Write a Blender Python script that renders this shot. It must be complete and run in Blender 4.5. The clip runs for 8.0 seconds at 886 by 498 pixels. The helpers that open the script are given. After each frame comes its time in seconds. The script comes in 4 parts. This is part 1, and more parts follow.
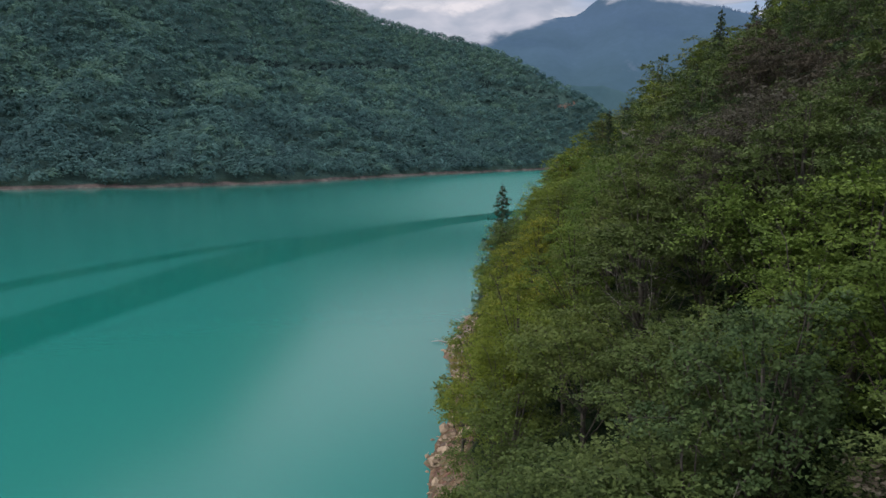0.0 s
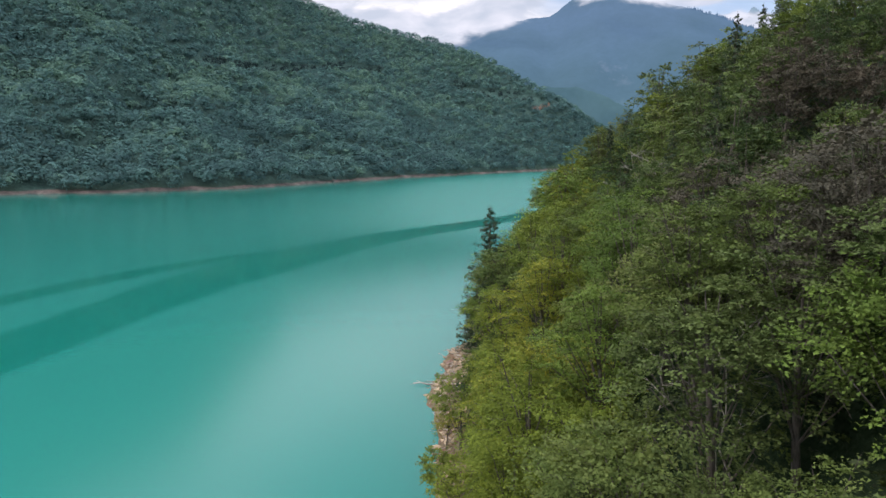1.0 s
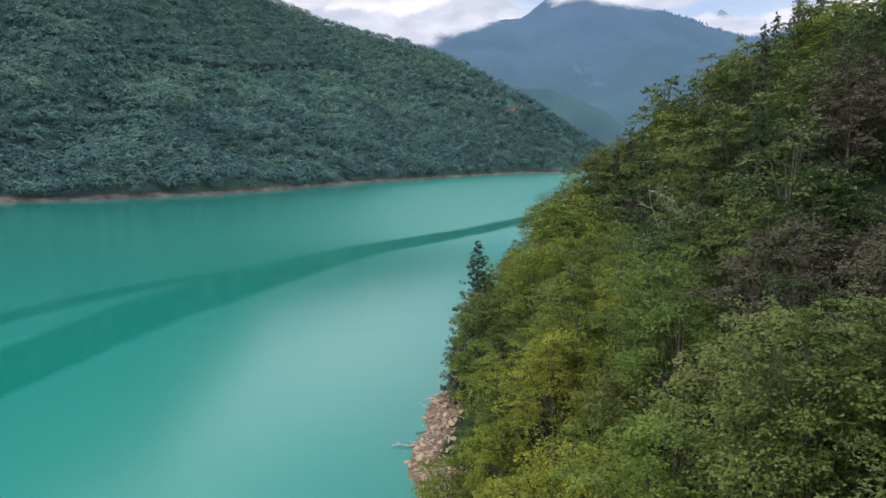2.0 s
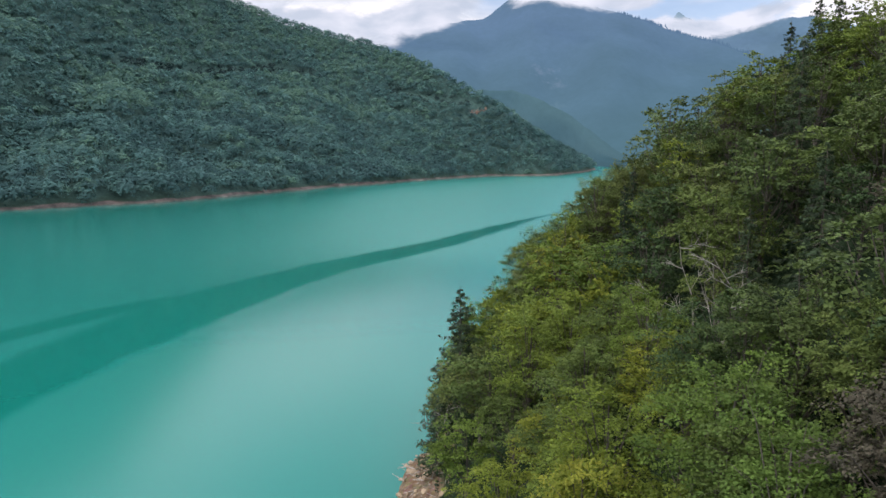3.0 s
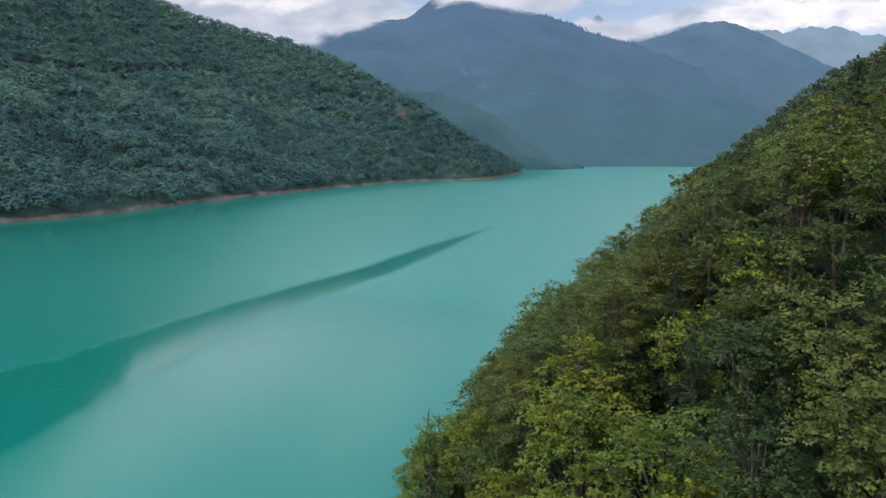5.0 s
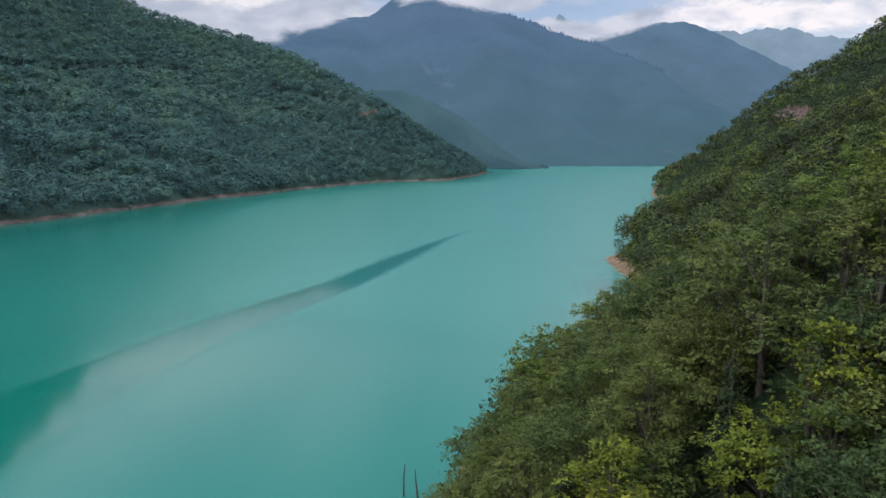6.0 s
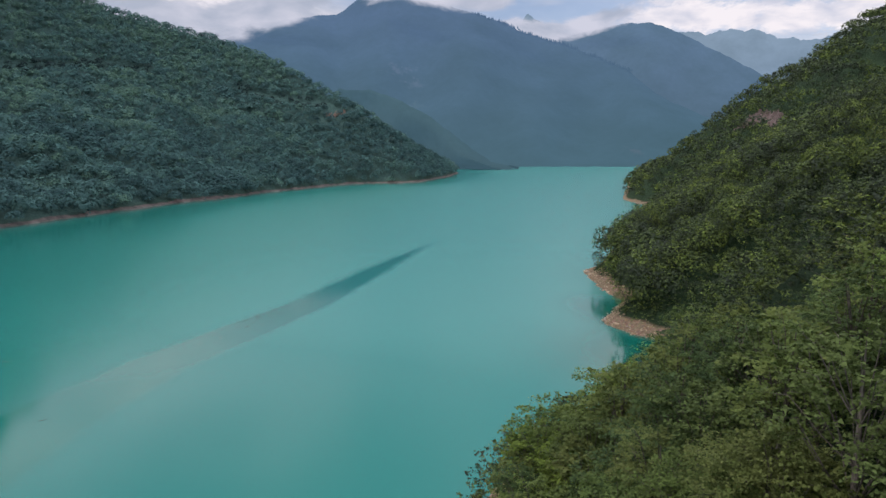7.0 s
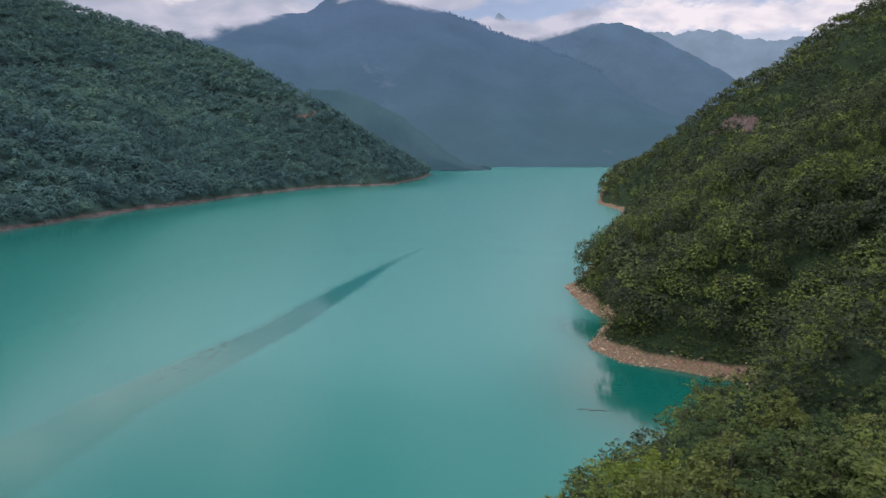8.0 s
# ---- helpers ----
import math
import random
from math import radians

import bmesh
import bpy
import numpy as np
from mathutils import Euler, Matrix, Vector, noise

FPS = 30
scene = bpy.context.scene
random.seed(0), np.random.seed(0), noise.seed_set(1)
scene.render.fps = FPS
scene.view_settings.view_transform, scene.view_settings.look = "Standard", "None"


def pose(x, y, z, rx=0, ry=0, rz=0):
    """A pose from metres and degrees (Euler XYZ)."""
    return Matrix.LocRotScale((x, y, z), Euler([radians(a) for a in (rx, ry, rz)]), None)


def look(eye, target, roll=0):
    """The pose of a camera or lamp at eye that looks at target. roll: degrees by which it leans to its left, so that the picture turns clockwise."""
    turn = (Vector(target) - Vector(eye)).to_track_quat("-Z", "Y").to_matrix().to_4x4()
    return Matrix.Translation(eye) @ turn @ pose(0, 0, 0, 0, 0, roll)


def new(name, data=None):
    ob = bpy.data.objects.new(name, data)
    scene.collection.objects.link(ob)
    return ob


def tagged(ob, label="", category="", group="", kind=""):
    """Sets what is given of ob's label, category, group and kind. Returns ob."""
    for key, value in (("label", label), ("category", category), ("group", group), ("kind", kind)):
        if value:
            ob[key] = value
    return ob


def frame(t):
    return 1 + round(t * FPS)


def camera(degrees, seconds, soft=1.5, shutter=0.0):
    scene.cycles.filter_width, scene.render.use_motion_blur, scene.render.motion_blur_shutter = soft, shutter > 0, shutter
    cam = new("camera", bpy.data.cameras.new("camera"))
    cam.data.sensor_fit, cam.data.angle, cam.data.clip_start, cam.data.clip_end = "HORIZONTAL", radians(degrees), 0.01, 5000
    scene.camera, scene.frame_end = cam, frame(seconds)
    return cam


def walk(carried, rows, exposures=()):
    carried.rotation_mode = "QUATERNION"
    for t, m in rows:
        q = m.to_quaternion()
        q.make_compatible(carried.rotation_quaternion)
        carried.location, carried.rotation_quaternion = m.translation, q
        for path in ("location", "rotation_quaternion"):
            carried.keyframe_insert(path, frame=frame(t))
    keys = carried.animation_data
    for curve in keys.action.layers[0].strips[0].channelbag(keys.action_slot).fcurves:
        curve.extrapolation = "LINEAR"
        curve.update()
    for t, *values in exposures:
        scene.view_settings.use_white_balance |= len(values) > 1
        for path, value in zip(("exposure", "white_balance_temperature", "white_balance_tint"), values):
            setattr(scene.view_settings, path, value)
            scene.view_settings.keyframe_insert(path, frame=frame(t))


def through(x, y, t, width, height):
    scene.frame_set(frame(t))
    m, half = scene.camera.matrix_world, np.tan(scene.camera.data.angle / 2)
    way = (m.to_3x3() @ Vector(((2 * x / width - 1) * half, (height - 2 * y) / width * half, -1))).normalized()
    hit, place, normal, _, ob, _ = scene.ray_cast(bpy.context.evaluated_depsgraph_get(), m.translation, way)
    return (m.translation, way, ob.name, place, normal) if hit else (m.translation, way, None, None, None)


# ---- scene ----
cam = camera(64.3, 8.0, soft=1.5)
PATH = [
    (0, (0.00, -0.00, 28.00), (0.00, 99.00, 13.89), 0.07),
    (0.5, (-0.50, 5.67, 29.11), (1.36, 104.65, 14.98), 0.05),
    (1, (-0.92, 11.47, 30.38), (2.69, 110.41, 16.30), 0.02),
    (1.5, (-1.23, 17.54, 31.83), (4.07, 116.41, 17.77), 0.02),
    (2, (-1.48, 23.81, 33.32), (5.98, 122.54, 19.31), -0.04),
    (2.5, (-1.69, 30.29, 34.90), (8.24, 128.80, 20.92), -0.12),
    (3, (-1.75, 37.01, 36.62), (10.84, 135.22, 22.65), -0.16),
    (3.5, (-1.58, 43.68, 38.26), (13.70, 141.51, 24.23), -0.17),
    (4, (-1.34, 50.32, 39.96), (16.48, 147.72, 25.92), -0.18),
    (4.5, (-0.91, 56.86, 41.64), (19.42, 153.75, 27.54), -0.23),
    (5, (-0.44, 63.44, 43.36), (22.46, 159.74, 29.20), -0.25),
    (5.5, (0.17, 69.76, 44.85), (25.60, 165.41, 30.57), -0.25),
    (6, (0.96, 75.92, 46.39), (28.71, 170.90, 31.95), -0.23),
    (6.5, (1.99, 82.04, 48.29), (31.88, 176.36, 33.76), -0.20),
    (7, (3.17, 88.15, 50.62), (35.05, 181.79, 35.96), -0.17),
    (7.5, (4.36, 94.10, 53.18), (38.23, 187.02, 38.40), -0.18),
    (8, (5.56, 99.89, 55.57), (41.14, 192.15, 40.66), -0.17),
]
walk(cam, [(t, look(eye, target, roll)) for t, eye, target, roll in PATH],
     exposures=[(0.0, 0.13, 6450, 19), (0.2, 0.36, 6450, 19), (0.5, 0.65, 6500, 19), (1.2, 0.69, 6500, 19), (3.0, 0.65, 6450, 18), (4.5, 0.45, 6350, 17), (7.0, 0.18, 6330, 20), (8.0, 0.13, 6400, 25)])

# ---- sky, sun ----
SUN_ELEVATION, SUN_AZIMUTH = 42.0, -100.0   # azimuth: degrees from +y towards +x
world = bpy.data.worlds.new("overcast_sky")
scene.world = world
world.use_nodes = True


def node(tree, kind, links=(), **values):
    """A node with its inputs set: by name or number, a value or another node's socket."""
    n = tree.nodes.new(kind)
    for key, value in values.items():
        setattr(n, key, value)
    for key, value in dict(links).items():
        if isinstance(value, bpy.types.NodeSocket):
            tree.links.new(value, n.inputs[key])
        else:
            n.inputs[key].default_value = value
    return n


def ramp(tree, fac, stops, mode="LINEAR"):
    n = node(tree, "ShaderNodeValToRGB", {"Fac": fac})
    n.color_ramp.interpolation = mode
    while len(n.color_ramp.elements) < len(stops):
        n.color_ramp.elements.new(0.5)
    for e, (at, colour) in zip(n.color_ramp.elements, stops):
        e.position = at
        e.color = (*colour, 1) if len(colour) == 3 else colour
    return n.outputs["Color"]


def mixed(tree, fac, a, b, blend="MIX"):
    n = node(tree, "ShaderNodeMix", data_type="RGBA", blend_type=blend)
    for key, value in ((0, fac), (6, a), (7, b)):
        if isinstance(value, bpy.types.NodeSocket):
            tree.links.new(value, n.inputs[key])
        else:
            n.inputs[key].default_value = (*value, 1) if isinstance(value, tuple) and len(value) == 3 else value
    return n.outputs[2]


def maths(tree, op, a, b=0.0, c=0.0, clamp=False):
    return node(tree, "ShaderNodeMath", {0: a, 1: b, 2: c}, operation=op, use_clamp=clamp).outputs[0]


def build_sky():
    t = world.node_tree
    t.nodes.clear()
    sky = node(t, "ShaderNodeTexSky", sky_type="NISHITA", sun_disc=False, sun_elevation=radians(SUN_ELEVATION),
               sun_rotation=radians(SUN_AZIMUTH), altitude=600.0, dust_density=2.0)
    where = node(t, "ShaderNodeTexCoord").outputs["Generated"]
    part_z = node(t, "ShaderNodeSeparateXYZ", {0: where}).outputs
    # the cloud deck is flat: directions are laid onto a plane overhead
    up = maths(t, "ADD", maths(t, "MAXIMUM", part_z[2], 0.0), 0.12)
    flat = node(t, "ShaderNodeCombineXYZ", {0: maths(t, "DIVIDE", part_z[0], up), 1: maths(t, "DIVIDE", part_z[1], up), 2: 5.3}).outputs[0]
    big = node(t, "ShaderNodeTexNoise", {"Vector": flat, "Scale": 0.55, "Detail": 5.0, "Roughness": 0.55}).outputs["Fac"]
    fine = node(t, "ShaderNodeTexNoise", {"Vector": flat, "Scale": 1.7, "Detail": 7.0, "Roughness": 0.6, "Distortion": 0.4}).outputs["Fac"]
    blue = mixed(t, 1.0, sky.outputs[0], (0.11, 0.11, 0.11), "MULTIPLY")
    cloud = ramp(t, fine, [(0.34, (0.42, 0.48, 0.55)), (0.5, (0.62, 0.66, 0.70)), (0.62, (0.82, 0.82, 0.82))])
    # an overcast sky is brighter overhead than at the horizon
    overhead = node(t, "ShaderNodeMapRange", {"Value": part_z[2], 1: 0.20, 2: 0.60, 3: 0.88, 4: 2.2}).outputs[0]
    cloud = node(t, "ShaderNodeVectorMath", {0: cloud, 3: overhead}, operation="SCALE").outputs[0]
    cover = ramp(t, big, [(0.40, (0.0, 0.0, 0.0)), (0.52, (1.0, 1.0, 1.0))])
    cover = maths(t, "MULTIPLY_ADD", cover, 0.8, 0.2)
    colour = mixed(t, cover, blue, cloud)
    back = node(t, "ShaderNodeBackground", {"Color": colour, "Strength": 1.0})
    out = node(t, "ShaderNodeOutputWorld", {"Surface": back.outputs[0]})


build_sky()
sun = new("sun", bpy.data.lights.new("sun", "SUN"))
sun.data.energy, sun.data.angle, sun.data.color = 1.5, radians(14), (1.0, 0.95, 0.86)
toward = Vector((math.sin(radians(SUN_AZIMUTH)) * math.cos(radians(SUN_ELEVATION)),
                 math.cos(radians(SUN_AZIMUTH)) * math.cos(radians(SUN_ELEVATION)), math.sin(radians(SUN_ELEVATION))))
sun.matrix_world = look(toward * 300, (0, 0, 0))


# ---- materials ----
def material(name):
    m = bpy.data.materials.new(name)
    m.use_nodes = True
    m.node_tree.nodes.clear()
    return m, m.node_tree


def finish(t, shader):
    node(t, "ShaderNodeOutputMaterial", {"Surface": shader})


def foliage(name, stops, per_object=True, sheen=0.1, vary=0.3, through=0.30):
    """Leaves: one tone a tree, some change from bough to bough and from leaf to leaf, light passing through."""
    m, t = material(name)
    if per_object:
        tone = node(t, "ShaderNodeObjectInfo").outputs["Random"]
    else:
        tone = node(t, "ShaderNodeAttribute", attribute_name="tone").outputs["Fac"]
    leaf = node(t, "ShaderNodeNewGeometry").outputs["Random Per Island"]
    bough = node(t, "ShaderNodeAttribute", attribute_name="bough").outputs["Fac"]
    place = node(t, "ShaderNodeTexCoord").outputs["Object"]
    patch = node(t, "ShaderNodeTexNoise", {"Vector": place, "Scale": 0.7, "Detail": 3.0}).outputs["Fac"]
    mix_in = maths(t, "ADD", maths(t, "MULTIPLY_ADD", leaf, 0.16, -0.08), maths(t, "MULTIPLY_ADD", patch, 0.9, -0.45))
    mix_in = maths(t, "ADD", mix_in, maths(t, "MULTIPLY_ADD", bough, 0.3, -0.15))
    colour = ramp(t, maths(t, "ADD", tone, mix_in, clamp=True), stops)
    value = maths(t, "MULTIPLY_ADD", leaf, vary, 1 - vary / 2)
    value = maths(t, "MULTIPLY", value, maths(t, "MULTIPLY_ADD", bough, 0.5, 0.75))
    colour = node(t, "ShaderNodeHueSaturation", {"Value": value, "Color": colour}).outputs[0]
    face = node(t, "ShaderNodeBsdfPrincipled", {"Base Color": colour, "Roughness": 0.62, "Specular IOR Level": sheen})
    back = node(t, "ShaderNodeBsdfTranslucent", {"Color": colour})
    both = node(t, "ShaderNodeMixShader", {0: through, 1: face.outputs[0], 2: back.outputs[0]})
    finish(t, both.outputs[0])
    return m


WOOD_TONES = [(0.0, (0.042, 0.058, 0.035)), (0.2, (0.069, 0.099, 0.032)), (0.4, (0.123, 0.167, 0.032)), (0.55, (0.089, 0.095, 0.043)), (0.72, (0.103, 0.156, 0.032)), (0.86, (0.109, 0.091, 0.062)), (1.0, (0.212, 0.207, 0.030))]
# the air's blue haze over the far hill is put into these leaf tones
HAZED_TONES = [(0.0, (0.058, 0.123, 0.123)), (0.35, (0.075, 0.154, 0.148)), (0.65, (0.087, 0.179, 0.165)), (0.85, (0.102, 0.193, 0.165)), (1.0, (0.112, 0.208, 0.151))]
LEAVES = {
    "fresh green": foliage("fresh_leaves", [(0.0, (0.081, 0.134, 0.028)), (0.5, (0.108, 0.164, 0.031)), (1.0, (0.147, 0.197, 0.036))]),
    "yellow-green": foliage("yellowing_leaves", [(0.0, (0.115, 0.161, 0.026)), (0.6, (0.152, 0.190, 0.026)), (1.0, (0.202, 0.210, 0.029))]),
    "olive": foliage("olive_leaves", [(0.0, (0.077, 0.116, 0.032)), (0.6, (0.100, 0.140, 0.035)), (1.0, (0.117, 0.140, 0.042))]),
    "dark green": foliage("dark_leaves", [(0.0, (0.048, 0.085, 0.032)), (0.6, (0.077, 0.113, 0.034)), (1.0, (0.091, 0.125, 0.038))]),
    "brownish": foliage("browning_leaves", [(0.0, (0.064, 0.064, 0.044)), (1.0, (0.085, 0.073, 0.051))]),
}
leaf_mid = foliage("woodland_leaves", WOOD_TONES, per_object=False)
leaf_hazed = foliage("hazed_woodland_leaves", HAZED_TONES, per_object=False, sheen=0.05, vary=0.06, through=0.4)
# leaves coloured dark to stand in for the terrace's shadow
shade_far = foliage("terrace_shade_leaves", [(0.0, (0.016, 0.034, 0.036)), (1.0, (0.030, 0.054, 0.054))], per_object=False, sheen=0.05, vary=0.12)
needle_near = foliage("spruce_needles", [(0.0, (0.028, 0.050, 0.024)), (1.0, (0.046, 0.072, 0.034))], sheen=0.15)


def bark(name, dark, pale):
    m, t = material(name)
    place = node(t, "ShaderNodeTexCoord").outputs["Object"]
    stretched = node(t, "ShaderNodeMapping", {"Vector": place, "Scale": (6, 6, 1.2)}).outputs[0]
    grain = node(t, "ShaderNodeTexNoise", {"Vector": stretched, "Scale": 2.0, "Detail": 6.0}).outputs["Fac"]
    colour = ramp(t, grain, [(0.3, dark), (0.7, pale)])
    bump = node(t, "ShaderNodeBump", {"Height": grain, "Strength": 0.6, "Distance": 0.05})
    finish(t, node(t, "ShaderNodeBsdfPrincipled", {"Base Color": colour, "Roughness": 0.9, "Normal": bump.outputs[0]}).outputs[0])
    return m


bark_brown = bark("brown_bark", (0.035, 0.03, 0.024), (0.12, 0.105, 0.085))
bark_pale = bark("pale_bark", (0.12, 0.11, 0.09), (0.34, 0.32, 0.28))
bark_grey = bark("bleached_deadwood", (0.22, 0.20, 0.18), (0.48, 0.45, 0.40))


def build_ground_material():
    m, t = material("earth_and_litter")
    place = node(t, "ShaderNodeNewGeometry").outputs["Position"]
    height = node(t, "ShaderNodeSeparateXYZ", {0: place}).outputs[2]
    coarse = node(t, "ShaderNodeTexNoise", {"Vector": place, "Scale": 0.05, "Detail": 6.0}).outputs["Fac"]
    fine = node(t, "ShaderNodeTexNoise", {"Vector": place, "Scale": 1.6, "Detail": 8.0, "Roughness": 0.65}).outputs["Fac"]
    litter = ramp(t, fine, [(0.32, (0.014, 0.028, 0.013)), (0.5, (0.024, 0.044, 0.021)), (0.68, (0.036, 0.058, 0.029))])
    stones = node(t, "ShaderNodeTexVoronoi", {"Vector": place, "Scale": 1.8, "Randomness": 1.0})
    gravel = ramp(t, fine, [(0.25, (0.125, 0.090, 0.060)), (0.5, (0.235, 0.172, 0.112)), (0.75, (0.37, 0.285, 0.19))])
    gravel = mixed(t, 0.25, gravel, stones.outputs["Color"], "MULTIPLY")
    rubble = node(t, "ShaderNodeTexNoise", {"Vector": place, "Scale": 0.12, "Detail": 6.0, "Roughness": 0.7}).outputs["Fac"]
    rubble = ramp(t, rubble, [(0.35, (0.066, 0.060, 0.058)), (0.5, (0.130, 0.107, 0.097)), (0.65, (0.205, 0.165, 0.146))])
    gravel = mixed(t, node(t, "ShaderNodeAttribute", attribute_name="rubble").outputs["Fac"], gravel, rubble)
    edge = maths(t, "ADD", height, maths(t, "MULTIPLY_ADD", coarse, 5.0, -2.3))
    bare = ramp(t, maths(t, "MULTIPLY", edge, 0.2), [(0.40, (0.0, 0.0, 0.0)), (0.56, (1.0, 1.0, 1.0))])
    # far hill's floor is painted paler and bluer, as haze in the tree gaps
    shrubs = node(t, "ShaderNodeTexNoise", {"Vector": place, "Scale": 0.35, "Detail": 5.0, "Roughness": 0.6}).outputs["Fac"]
    shrubs = ramp(t, shrubs, [(0.35, (0.036, 0.072, 0.064)), (0.65, (0.066, 0.124, 0.106))])
    litter = mixed(t, node(t, "ShaderNodeAttribute", attribute_name="shrubs").outputs["Fac"], litter, shrubs)
    colour = mixed(t, bare, gravel, litter)
    bump = node(t, "ShaderNodeBump", {"Height": fine, "Strength": 1.0, "Distance": 0.9})
    finish(t, node(t, "ShaderNodeBsdfPrincipled", {"Base Color": colour, "Roughness": 0.95, "Specular IOR Level": 0.08, "Normal": bump.outputs[0]}).outputs[0])
    return m


ground_material = build_ground_material()


def stone(name, dark, pale, scale):
    m, t = material(name)
    place = node(t, "ShaderNodeNewGeometry").outputs["Position"]
    each = node(t, "ShaderNodeNewGeometry").outputs["Random Per Island"]
    coarse = node(t, "ShaderNodeTexNoise", {"Vector": place, "Scale": 0.25 * scale, "Detail": 5.0}).outputs["Fac"]
    fine = node(t, "ShaderNodeTexNoise", {"Vector": place, "Scale": 2.5 * scale, "Detail": 8.0, "Roughness": 0.7}).outputs["Fac"]
    tone = maths(t, "ADD", maths(t, "MULTIPLY_ADD", coarse, 0.5, -0.25), maths(t, "MULTIPLY_ADD", each, 0.5, maths(t, "MULTIPLY_ADD", fine, 0.6, -0.05)))
    bump = node(t, "ShaderNodeBump", {"Height": fine, "Strength": 0.7, "Distance": 0.3 / scale})
    finish(t, node(t, "ShaderNodeBsdfPrincipled", {"Base Color": ramp(t, tone, [(0.2, dark), (0.8, pale)]), "Roughness": 0.9, "Normal": bump.outputs[0]}).outputs[0])
    return m


shore_stone = stone("shore_stone", (0.17, 0.122, 0.078), (0.46, 0.355, 0.235), 1.0)
pink_rock = stone("pinkish_rock", (0.028, 0.023, 0.021), (0.125, 0.090, 0.080), 0.5)
orange_rock = stone("ochre_rock", (0.07, 0.050, 0.040), (0.19, 0.13, 0.10), 0.4)


def build_water_material():
    """Turquoise glacial water: a wind-ruffled surface with a smooth slick, by the mesh's slick layer."""
    m, t = material("turquoise_water")
    place = node(t, "ShaderNodeNewGeometry").outputs["Position"]
    slick = node(t, "ShaderNodeAttribute", attribute_name="slick").outputs["Fac"]
    ragged = node(t, "ShaderNodeTexNoise", {"Vector": place, "Scale": 0.10, "Detail": 5.0, "Roughness": 0.6}).outputs["Fac"]
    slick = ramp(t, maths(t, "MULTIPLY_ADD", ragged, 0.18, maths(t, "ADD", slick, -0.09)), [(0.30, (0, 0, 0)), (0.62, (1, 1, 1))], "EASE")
    broad = node(t, "ShaderNodeTexNoise", {"Vector": place, "Scale": 0.008, "Detail": 4.0}).outputs["Fac"]
    stretched = node(t, "ShaderNodeMapping", {"Vector": place, "Rotation": (0, 0, radians(38)), "Scale": (0.5, 1.6, 1.0)}).outputs[0]
    ripple = node(t, "ShaderNodeTexNoise", {"Vector": stretched, "Scale": 0.9, "Detail": 3.0, "Roughness": 0.55}).outputs["Fac"]
    calm = node(t, "ShaderNodeAttribute", attribute_name="calm").outputs["Fac"]
    ruffled = node(t, "ShaderNodeMapRange", {"Value": calm, 1: -1.0, 3: 0.265, 4: 0.10}).outputs[0]
    rough = node(t, "ShaderNodeMix", {0: slick, 2: ruffled, 3: 0.085}).outputs[0]
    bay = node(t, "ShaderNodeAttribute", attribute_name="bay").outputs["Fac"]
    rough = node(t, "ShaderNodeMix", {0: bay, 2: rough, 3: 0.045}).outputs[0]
    # sky reflection is partly painted: ruffled water gets a paler body
    sky_pale = node(t, "ShaderNodeMapRange", {"Value": ruffled, 1: 0.10, 2: 0.265}).outputs[0]
    body = mixed(t, maths(t, "MULTIPLY_ADD", broad, 0.3, maths(t, "MULTIPLY_ADD", sky_pale, 0.75, 0.08), clamp=True), (0.001, 0.108, 0.086), (0.014, 0.196, 0.164))
    body = mixed(t, node(t, "ShaderNodeMapRange", {"Value": sky_pale, 1: 0.6, 2: 1.0, 3: 0.0, 4: 0.75}).outputs[0], body, (0.058, 0.232, 0.198))
    # reflections of hill and headland are painted in as darker slick and bay bodies
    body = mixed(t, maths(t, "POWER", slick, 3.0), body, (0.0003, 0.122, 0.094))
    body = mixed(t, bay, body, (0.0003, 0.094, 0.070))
    bump = node(t, "ShaderNodeBump", {"Height": ripple, "Strength": maths(t, "ADD", maths(t, "MULTIPLY_ADD", slick, -0.045, 0.06), maths(t, "MULTIPLY", maths(t, "MULTIPLY", slick, maths(t, "SUBTRACT", 1.0, slick)), 0.4)), "Distance": 0.25})
    finish(t, node(t, "ShaderNodeBsdfPrincipled", {"Base Color": body, "Roughness": rough, "IOR": 1.333, "Normal": bump.outputs[0]}).outputs[0])
    return m


water_material = build_water_material()


